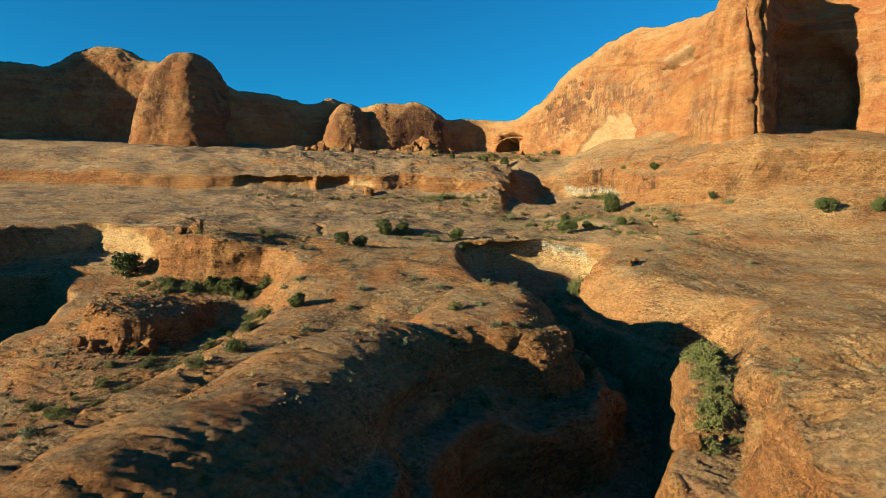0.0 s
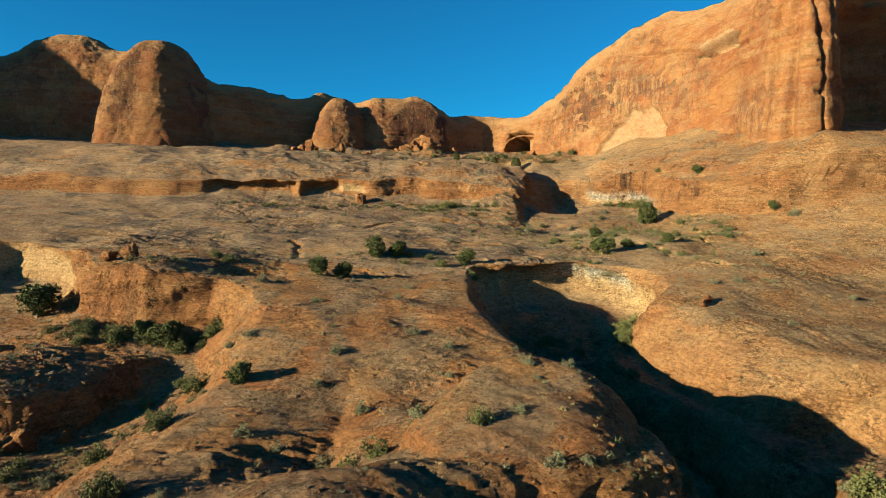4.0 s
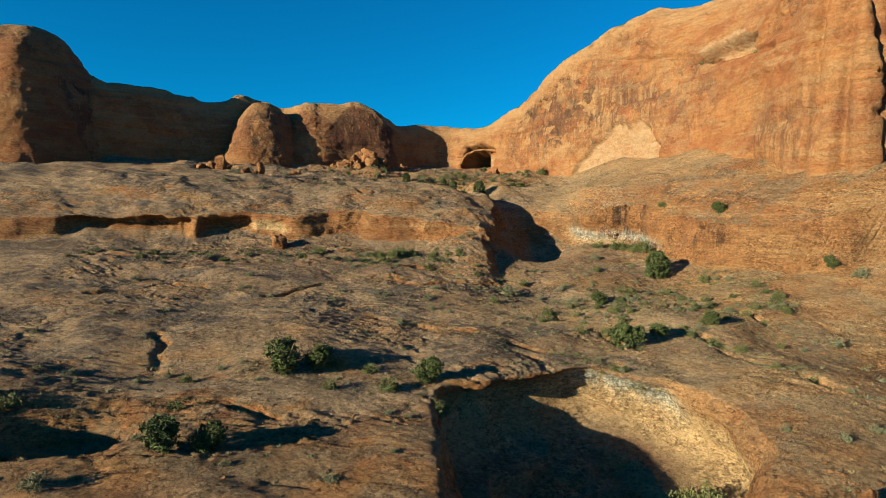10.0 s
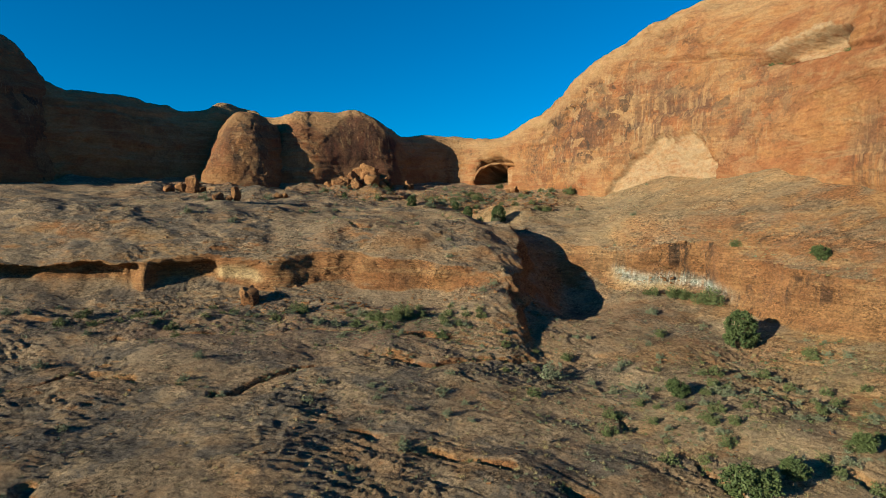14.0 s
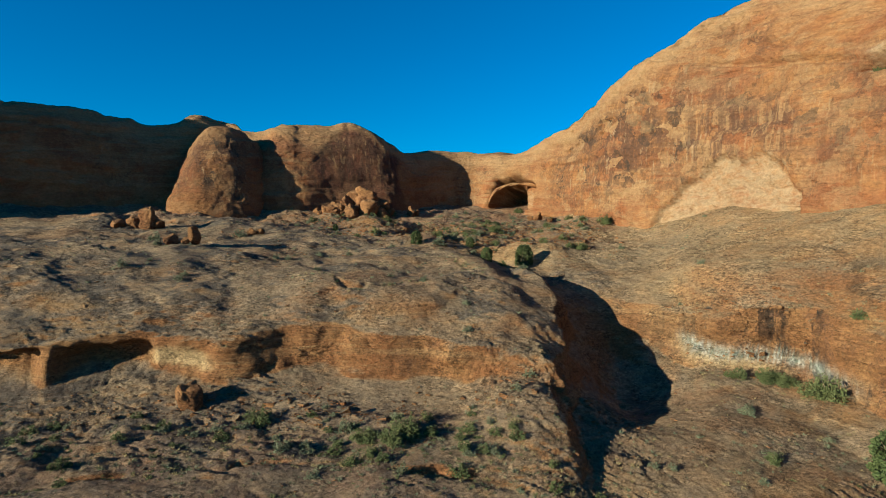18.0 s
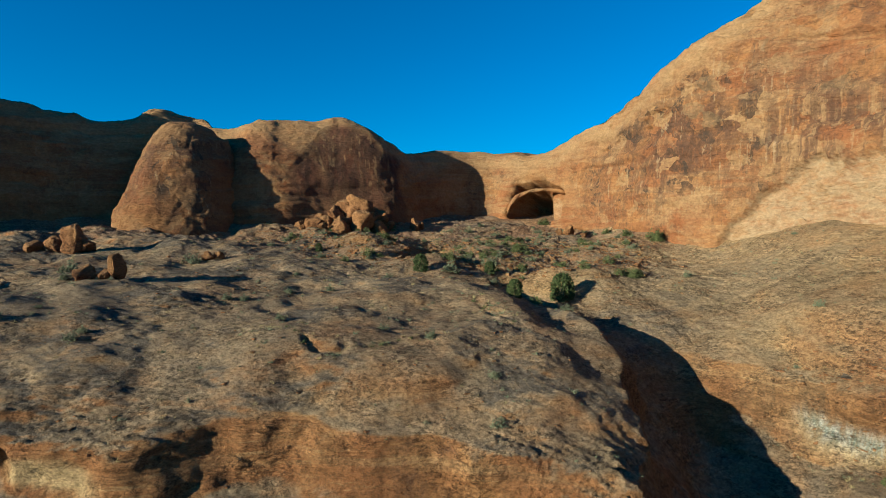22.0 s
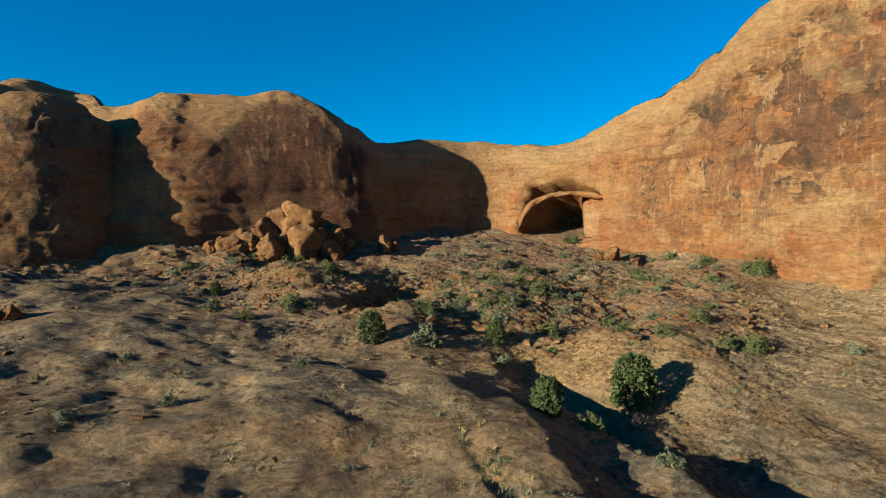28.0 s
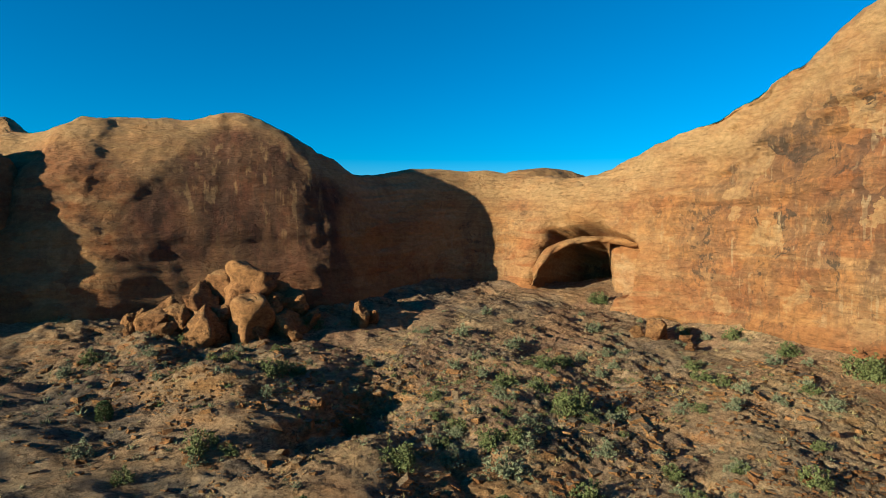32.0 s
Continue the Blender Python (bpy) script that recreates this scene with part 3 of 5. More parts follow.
    b1.inputs["Strength"].default_value, b1.inputs["Distance"].default_value = 1.0, 0.45
    l.new(tex(0.9, 10, 0.7, (1, 1, 2.2), 0.6), b1.inputs["Height"])
    b2 = n.new("ShaderNodeBump")
    b2.inputs["Strength"].default_value, b2.inputs["Distance"].default_value = 0.5, 0.35
    l.new(ramp(tex(0.24, 9, 0.64, (1, 1, 2.4), 0.8), 0.44, 0.56), b2.inputs["Height"])
    l.new(b1.outputs[0], b2.inputs["Normal"])
    l.new(b2.outputs[0], bsdf.inputs["Normal"])
    return mat


def leaf_material(name, a, b):
    mat, n, l = nodes_of(name)
    bsdf = n["Principled BSDF"]
    bsdf.inputs["Roughness"].default_value = 0.75
    bsdf.inputs["Specular IOR Level"].default_value = 0.2
    geo, info = n.new("ShaderNodeNewGeometry"), n.new("ShaderNodeObjectInfo")
    add = n.new("ShaderNodeMath")
    add.operation = "MULTIPLY_ADD"
    add.inputs[1].default_value, add.inputs[2].default_value = 0.7, 0.0
    l.new(geo.outputs["Random Per Island"], add.inputs[0])
    more = n.new("ShaderNodeMath")
    more.operation = "MULTIPLY_ADD"
    more.inputs[1].default_value = 0.3
    l.new(info.outputs["Random"], more.inputs[0])
    l.new(add.outputs[0], more.inputs[2])
    m = n.new("ShaderNodeMix")
    m.data_type = "RGBA"
    m.inputs[6].default_value, m.inputs[7].default_value = (*a, 1), (*b, 1)
    l.new(more.outputs[0], m.inputs[0])
    l.new(m.outputs[2], bsdf.inputs["Base Color"])
    return mat


ROCK = rock_material("sandstone", (0.344, 0.189, 0.089), (0.271, 0.119, 0.054), (0.443, 0.312, 0.180), (0.221, 0.174, 0.123), (0.041, 0.031, 0.026))
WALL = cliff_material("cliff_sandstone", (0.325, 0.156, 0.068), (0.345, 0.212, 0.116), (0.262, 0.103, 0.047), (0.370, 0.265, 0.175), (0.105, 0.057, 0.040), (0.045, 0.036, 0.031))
DOME = cliff_material("dome_sandstone", (0.245, 0.116, 0.052), (0.265, 0.152, 0.080), (0.195, 0.078, 0.038), (0.36, 0.25, 0.16), (0.098, 0.052, 0.036), (0.045, 0.036, 0.031))
STONE = rock_material("boulder_sandstone", (0.295, 0.148, 0.070), (0.221, 0.098, 0.048), (0.328, 0.213, 0.123), (0.205, 0.148, 0.102), (0.049, 0.037, 0.033), local=True, lichen=0.4, scale=5.0)
JUNIPER = leaf_material("juniper_scales", (0.026, 0.044, 0.015), (0.080, 0.098, 0.034))
SAGE = leaf_material("sage_leaves", (0.075, 0.088, 0.052), (0.17, 0.175, 0.105))
BRIGHT = leaf_material("brush_leaves", (0.046, 0.062, 0.022), (0.118, 0.128, 0.050))
STRAW = leaf_material("dry_grass", (0.19, 0.145, 0.065), (0.30, 0.24, 0.115))
BARK = leaf_material("juniper_bark", (0.16, 0.115, 0.08), (0.22, 0.16, 0.11))


# ---- mesh helpers ----
def mesh_of(name, verts, faces, mat, smooth=True):
    me = bpy.data.meshes.new(name)
    verts, faces = np.asarray(verts, np.float32), np.asarray(faces, np.int32)
    me.vertices.add(len(verts))
    me.vertices.foreach_set("co", verts.ravel())
    k = faces.shape[1]
    me.loops.add(faces.size)
    me.loops.foreach_set("vertex_index", faces.ravel())
    me.polygons.add(len(faces))
    me.polygons.foreach_set("loop_start", np.arange(0, faces.size, k, dtype=np.int32))
    me.polygons.foreach_set("loop_total", np.full(len(faces), k, np.int32))
    me.polygons.foreach_set("use_smooth", np.full(len(faces), smooth, bool))
    me.materials.append(mat)
    me.update(calc_edges=True)
    return me


def give_mask(me, r, g, b, crust=0.0):
    col = me.color_attributes.new("mask", "FLOAT_COLOR", "POINT")
    data = np.stack([np.clip(r, 0, 1), np.clip(g, 0, 1), np.clip(b, 0, 1), np.clip(crust + np.zeros_like(r), 0, 1)], -1).astype(np.float32)
    col.data.foreach_set("color", data.ravel())


def grid_faces(nu, nv):
    i = np.arange(nu * nv).reshape(nu, nv)
    return np.stack([i[:-1, :-1], i[1:, :-1], i[1:, 1:], i[:-1, 1:]], -1).reshape(-1, 4)


def axis(lo, hi, d, lo_far, hi_far, grow=1.09):
    mid = np.arange(lo, hi + d, d)

    def out(start, end):
        vals, s, v = [], d, start
        while v < end:
            s *= grow
            v += s
            vals.append(v)
        return np.array(vals)
    return np.concatenate([-out(-lo, -lo_far)[::-1], mid, out(mid[-1], hi_far)])


# ---- ground ----
gx, gy = axis(-60, 66, 0.29, -2600, 2600, 1.06), axis(15, 296, 0.29, -2400, 2700)
X, Y = np.meshgrid(gx, gy, indexing="ij")
Z0 = land(X, Y)
dzx, dzy = np.gradient(Z0, gx, gy)
steep = np.hypot(dzx, dzy)


def blur(a, r):
    """A box blur over the grid."""
    for ax in (0, 1):
        c = np.cumsum(np.concatenate([np.repeat(np.take(a, [0], ax), r + 1, ax), a, np.repeat(np.take(a, [-1], ax), r, ax)], ax), ax)
        n = a.shape[ax]
        a = (np.take(c, range(2 * r + 1, 2 * r + 1 + n), ax) - np.take(c, range(n), ax)) / (2 * r + 1)
    return a


soft_x, soft_y = blur(dzx, 7), blur(dzy, 7)
soft = np.hypot(soft_x, soft_y) + 1e-6
Z = Z0 + fine(X, Y, Z0) * (1 - 0.25 * step(196, 206, Y) * (1 - step(244, 256, Y))) * (1 - 0.85 * step(0.8, 1.8, steep))
ux, uy = -soft_x / soft, -soft_y / soft
far = step(330, 900, np.hypot(X, Y - 150))
lay = fbm(true_z(X, Y, Z0) * 0.62 + 0.6 * fbm(X / 10, Y / 10, seed=12, octaves=2), X / 26, Y / 26, octaves=2, seed=14)
push = 1.1 * lay * step(0.5, 1.6, steep) * (1 - far)


def hollow(mask, z, top, bottom, depth):
    """How far a wall is eaten back between two levels."""
    t = np.clip((top - z) / (top - bottom), 0, 1)
    return depth * mask * np.sin(np.pi * t ** 0.75) * (z < top)


north = step(2, 8, X) * (1 - step(35, 39, X)) * step(107, 114, Y) * (1 - step(134, 137, Y))
push -= hollow(north, Z0, -4.0, -11, 4.0) * step(0.5, 1.2, steep)
d_apron = inside(X, Y, APRON)
ledge = step(40, 44, X) * (1 - step(60, 64, X)) * step(184, 190, Y) * step(-2.0, -0.5, d_apron) * (1 - step(1.5, 2.5, d_apron))
push -= hollow(ledge, Z0, -3.0, -8.5, 1.6) * step(0.5, 1.2, steep)
xc = X + 0.9 * fbm(X / 3, Y / 3, seed=47, octaves=3)
lane = step(184, 187, Y) * (1 - step(200, 203, Y))
big_cave, low_cave = step(-69, -65, xc) * (1 - step(-45.5, -43, xc)) * lane, step(-42.5, -40.5, xc) * (1 - step(-34, -32.2, xc)) * lane
push -= hollow(big_cave, Z0 + 0.6 * fbm(X / 3.5, Y / 3.5, seed=48, octaves=3), -3.0, -8.0, 5.0) * step(0.3, 0.7, steep)
push -= hollow(low_cave, Z0 + 0.5 * fbm(X / 3.5, Y / 3.5, seed=48, octaves=3), -3.9, -7.6, 4.2) * step(0.3, 0.7, steep)
shell = hump(xc, Z0, -29.3, -5.9, 3.6, 1.5) * lane
push -= 1.3 * step(0.0, 0.45, shell) * step(0.3, 0.7, steep)
west = step(-95, -82, X) * (1 - step(-60, -53, X)) * step(112, 118, Y) * (1 - step(131, 134, Y))
push -= hollow(west, Z0, -3.2, -10, 2.2) * step(0.5, 1.2, steep)
d_can = inside(X, Y, CANYON)
fin_foot = step(-1, 1, d_can) * (1 - step(7, 9, d_can)) * (1 - step(16, 19, X)) * (1 - step(70, 76, Y))
push -= hollow(fin_foot, Z0 - np.interp(Y, [32, 40, 48, 59, 66], [8, 6, 4.5, 3.7, 0.5]), 3.6, 0.0, 1.5) * step(0.5, 1.2, steep)
push = blur(push, 2) + 0.55 * fbm(X / 3.2, Y / 3.2, Z0 / 1.9, octaves=3, seed=49) * step(0.45, 1.2, steep) * (1 - far)
PX, PY = X + ux * push, Y + uy * push
GROUND = tip(PX, PY, Z)
level = np.interp(GROUND[..., 1], [-2000, 0, 150, 330, 2600], [-12, -6, 20, 60, 30]) + 5 * fbm(X / 300, Y / 300, seed=90)
GROUND[..., 2] = GROUND[..., 2] * (1 - far) + far * level
ground_me = mesh_of("ground", GROUND.reshape(-1, 3), grid_faces(len(gx), len(gy)), ROCK)
# soil and rubble gather in the hollows and on the talus flats
soil = 1 - step(0.45, 0.85, steep)
basin = np.maximum(step(250, 264, Y) * (1 - step(300, 310, Y)), hump(X, Y, 20, 262, 26, 14))
# the canyon term lays dark soil all over it, deepening its shade by colour
veg = np.maximum.reduce([basin, 0.9 * hump(X, Y, -18, 178, 40, 8), hump(X, Y, -48, 104, 24, 9), 0.9 * hump(X, Y, -46, 76, 12, 14), hump(X, Y, -30, 68, 7, 18, -8),
                         np.exp(-((0.894 * (X + 38.5) - 0.447 * (Y - 70)) / 4.5) ** 2) * step(50, 58, Y) * (1 - step(84, 92, Y)), step(1.5, 5, d_can)])
pale_mask = 0.6 * hump(X, Y, 24, 242, 13, 8, -22) + 0.35 * step(34, 44, X) * step(200, 215, Y) + 0.45 * step(18, 36, X + 5 * fbm(X / 9, Y / 9, seed=16)) * (1 - step(150, 176, Y)) * (0.6 + 0.4 * fbm(X / 6, Y / 2.5, seed=15)) + hollow(north, Z0, -4.0, -11, 1.0) + hollow(west, Z0, -3.2, -10, 1.0)
pale_mask = pale_mask + step(0.05, 0.35, shell) * step(-6.4, -5.9, Z0) * step(0.3, 0.7, steep)
pale_mask = pale_mask + ledge * step(-6.0, -6.6, Z0) * step(0.9, 1.4, steep)
varn = step(0.9, 1.6, steep) * step(0.1, 0.6, fbm(X / 13, Y / 13, seed=17)) * 0.4
varn = varn + step(0.5, 1.1, steep) * (hump(X, Y, 60, 187, 14, 16) + 0.9 * hump(X, Y, 52, 203, 9, 7) + 1.5 * hump(X, Y, 2.0, 197.5, 2.6, 3) + 0.9 * np.exp(-((Z0 + 2.3 + 0.4 * fbm(X / 6, Y / 6, seed=18)) / 0.35) ** 2) * step(-28, -18, X) * (1 - step(18, 24, X)) * step(192, 197, Y) * (1 - step(204, 207, Y)))
# crust at the bench's left is thickened, to paint in shade there too
give_mask(ground_me, varn.ravel(), pale_mask.ravel(), (veg * soil * (0.5 + 0.5 * fbm(X / 5, Y / 5, seed=19))).ravel(),
          (np.maximum(step(196, 204, Y) * (1 - step(24, 40, X + 6 * fbm(X / 8, Y / 8, seed=27))), 1.0 * step(112, 140, Y) * (1 - step(20, 70, X + 14 * fbm(X / 14, Y / 14, seed=28)))) * (0.30 + 0.75 * step(0.0, 0.30, fbm(X / 10, Y / 7, seed=29, octaves=4, gain=0.6))) + 0.95 * hump(X, Y, -30, 182, 36, 10) + 0.9 * hump(X, Y, -50, 206, 22, 12) + 0.12 * step(190, 215, Y) * step(20, 40, X) - 1.2 * hump(X, Y, 23, 243, 11, 6, -22)).clip(0, 1).ravel())
seep = np.exp(-((Z0 + 5.2) / 1.3) ** 2) * north * step(19, 22, X) * (1 - step(29, 31, X)) * step(122, 125, Y) * step(0.5, 1.2, steep)
seep = np.maximum(seep, np.exp(-((Z0 + 6.3 - 0.22 * np.clip(X - 46, 0, 20)) / 0.75) ** 2) * step(41, 43, X) * (1 - step(54, 57, X)) * step(186, 190, Y) * (1 - step(212, 216, Y)) * step(-4, -2, d_apron) * step(0.35, 0.8, steep))
seep_layer = ground_me.attributes.new("seep", "FLOAT", "POINT")
seep_layer.data.foreach_set("value", np.clip(seep, 0, 1).astype(np.float32).ravel())
ground = tagged(new("ground", ground_me), "bare orange and grey sandstone slickrock cut by shaded canyons", "ground", kind="structure")


def on_ground(x, y):
    """The true place of a spot of the plan."""
    i, j = np.clip(np.searchsorted(gx, x) - 1, 0, len(gx) - 2), np.clip(np.searchsorted(gy, y) - 1, 0, len(gy) - 2)
    a, b = (x - gx[i]) / (gx[i + 1] - gx[i]), (y - gy[j]) / (gy[j + 1] - gy[j])
    q = GROUND[i, j] * (1 - a) * (1 - b) + GROUND[i + 1, j] * a * (1 - b) + GROUND[i, j + 1] * (1 - a) * b + GROUND[i + 1, j + 1] * a * b
    return Vector(q.tolist())


# ---- cliffs and domes ----
def spline(keys, n):
    """Rows of numbers glided over evenly by plan length."""
    k = np.array(keys, float)
    s = np.concatenate([[0], np.cumsum(np.maximum(np.hypot(*np.diff(k[:, :2], axis=0).T), 0.5))])
    m = np.gradient(k, s, axis=0)
    q = np.linspace(0, s[-1], n)
    i = np.clip(np.searchsorted(s, q, side="right") - 1, 0, len(s) - 2)
    h = (s[i + 1] - s[i])[:, None]
    t = ((q - s[i]) / (s[i + 1] - s[i]))[:, None]
    return (2 * t ** 3 - 3 * t ** 2 + 1) * k[i] + (t ** 3 - 2 * t ** 2 + t) * h * m[i] + (-2 * t ** 3 + 3 * t ** 2) * k[i + 1] + (t ** 3 - t ** 2) * h * m[i + 1], q


def cliff_sheet(keys, du, rows, shape):
    """Rock masses along one foot line that runs from left to right. Keys: x, y, foot height, crest height, lean, roundness.
    shape() eats into them. Returns points (along, up, 3) and the length along."""
    k = np.array(keys, float)
    n = int(np.hypot(*np.diff(k[:, :2], axis=0).T).sum() / du)
    c, s = spline(keys, n)
    tx, ty = np.gradient(c[:, 0]), np.gradient(c[:, 1])
    tl = np.hypot(tx, ty)
    ox, oy = -ty / tl, tx / tl
    for _ in range(int(160 / du ** 2)):                  # even the way in so that bends don't fold
        ox[1:-1], oy[1:-1] = (ox[:-2] + 2 * ox[1:-1] + ox[2:]) / 4, (oy[:-2] + 2 * oy[1:-1] + oy[2:]) / 4
    ol = np.hypot(ox, oy)
    ox, oy = ox / ol, oy / ol
    v = np.linspace(0, 1, rows)[None, :]
    foot, crest, lean, rnd = (c[:, i][:, None] for i in (2, 3, 4, 5))
    th = v * math.pi / 2
    up = (1 - rnd) * v + rnd * np.sin(th)
    off = (1 - rnd) * v + rnd * (1 - np.cos(th))
    low = foot - 7.0
    z = low + (crest - low) * up
    d = lean * off
    x, y = c[:, 0][:, None] + ox[:, None] * d, c[:, 1][:, None] + oy[:, None] * d
    w = np.linspace(0, 1, 27)[None, 1:]                   # the back falls away behind the crest
    back = (lean * 1.2 + 26 * w) * w * np.where(c[:, :1] > 77, 0.2, 1.0)
    xb, yb = x[:, -1:] + ox[:, None] * back, y[:, -1:] + oy[:, None] * back
    zb = crest - (crest - low) * (1 - np.cos(w * math.pi / 2)) ** 1.2
    pts = np.stack([np.concatenate([x, xb], 1), np.concatenate([y, yb], 1), np.concatenate([z, zb], 1)], -1)
    S = np.broadcast_to(s[:, None], pts.shape[:2]).copy()
    nrm = np.cross(np.gradient(pts, axis=0), np.gradient(pts, axis=1))
    nrm /= np.linalg.norm(nrm, axis=-1, keepdims=True) + 1e-9
    return pts + nrm * shape(pts)[..., None], S


def weather(p, big=1.0, small=1.0):
    x, y, z = p[..., 0], p[..., 1], p[..., 2]
    a = 1.2 * big * fbm(x / 14, y / 14, z / 18, octaves=2, seed=101)
    a = a + 0.30 * small * fbm(x / 3.4, y / 3.4, z / 3.4, octaves=5, seed=111, gain=0.6)
    bed = fbm(z * 0.55 + 0.5 * fbm(x / 14, y / 14, octaves=2, seed=7), x / 40, y / 40, octaves=4, seed=121)
    a = a + 0.45 * small * bed
    a = a - 0.8 * small * np.clip(ridged(x / 9, y / 9, z / 22, octaves=2, seed=131) - 1.15, 0, 1)
    return a


def scoop(p, centre, radii, depth, edge=0.25):
    """A hollow with a crisp rim, by distance in a box of radii."""
    q = np.sqrt(sum(((p[..., i] - centre[i]) / radii[i]) ** 2 for i in range(3)))
    return -depth * step(1.0, 1.0 - edge, q)


FOOT_WEST = [(-225, 225, 50, 98, 18, 0.9), (-180, 246, 57, 101, 18, 0.9), (-168, 251, 58, 100.5, 18, 0.92), (-157, 255, 58, 108, 18, 0.92), (-146, 259, 58, 110.5, 18, 0.92), (-134, 260, 58, 105, 18, 0.92), (-127, 260, 58, 103, 16, 0.92),
             (-115, 258, 58, 100, 14, 0.92), (-100, 258, 58, 95, 14, 0.92), (-88, 262, 58, 91, 13, 0.92), (-78, 271, 60, 91.5, 12, 0.92), (-68, 277, 61, 88.5, 12, 0.92),
             (-60, 280, 62, 87, 12, 0.92), (-53, 285, 63, 92, 11, 0.92), (-49, 287, 63, 90.5, 11, 0.92)]
FOOT_DOME = [(-46, 283.5, 63, 88.5, 11, 0.9), (-42, 280.5, 63.5, 87.0, 13, 0.88), (-36, 275.2, 64, 87.4, 15.5, 0.85), (-29, 275.4, 64, 87.4, 15, 0.84), (-25, 276.6, 65, 87.6, 15.5, 0.82), (-20, 278.3, 65, 88.0, 14.5, 0.8), (-14, 280.4, 64, 88.4, 13, 0.8),
             (-8, 282.8, 63, 89.4, 12, 0.82), (-3.5, 284.6, 63, 87.8, 11, 0.84), (-0.8, 286.3, 63, 86.0, 10, 0.86), (2.5, 290.5, 63, 83.6, 8, 0.9), (5.5, 295, 63.5, 82.2, 7, 0.9)]
FOOT_BACK = [(9, 299, 64, 83, 6, 0.92), (13.5, 302, 65, 83, 6, 0.92), (18, 303, 66, 83, 6, 0.92), (21.5, 301.5, 66, 82.5, 7, 0.9)]
FOOT_WALL = [(24.5, 297, 66, 82, 8, 0.88), (28, 294, 66, 81.5, 8, 0.85), (33, 290, 66, 83.5, 8, 0.8), (40.2, 282.6, 65.5, 86.6, 4, 0.6), (45.9, 271.6, 65, 92, 3.6, 0.5), (49.8, 263.7, 64.5, 96.2, 5, 0.5),
             (56.0, 254.6, 63.5, 103.4, 8.6, 0.6), (62, 246.8, 63, 110.2, 14, 0.7), (68, 233, 61, 109.5, 18, 0.75), (75, 215, 60, 107, 18, 0.78)]
FOOT_FAR = [(78, 200, 59.5, 104.5, 14, 0.82), (78.5, 188, 59, 106, 9, 0.86), (79, 178, 58, 108, 7, 0.88), (84, 170, 58, 112, 6, 0.88), (92, 171, 57, 116, 6, 0.88), (99, 180, 57, 116, 7, 0.88),
            (106, 191, 57, 116, 8, 0.88), (116, 198, 57, 116, 8, 0.88), (127, 197, 57, 114, 9, 0.88), (135, 187, 55, 112, 12, 0.85), (145, 168, 52, 112, 14, 0.85), (168, 142, 45, 108, 20, 0.85), (215, 105, 38, 100, 25, 0.85)]


def scar_mask(p):
    """The fallen-away panel low on the great wall, with its ragged top."""
    x, y, z = p[..., 0], p[..., 1], p[..., 2]
    t = np.interp(x + 1.2 * fbm(z / 5, y / 5, seed=152, octaves=2), [55, 58.5, 61, 63.5, 65, 68, 71, 73, 76, 80], [58, 63.5, 69.5, 69.8, 73.5, 75.5, 74.5, 71, 68.5, 58])
    t = t - 16 * step(231, 222, y)
    return step(-0.5, 0.5, t + 1.8 * fbm(x / 2.2, y / 2.2, z / 9, octaves=4, seed=153) - z) * (y > 214) * step(53, 57, x)


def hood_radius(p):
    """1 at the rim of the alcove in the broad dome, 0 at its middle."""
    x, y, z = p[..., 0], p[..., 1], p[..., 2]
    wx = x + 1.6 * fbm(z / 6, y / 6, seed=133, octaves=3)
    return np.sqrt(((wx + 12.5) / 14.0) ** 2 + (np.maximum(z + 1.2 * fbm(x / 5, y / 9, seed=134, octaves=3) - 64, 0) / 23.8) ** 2)


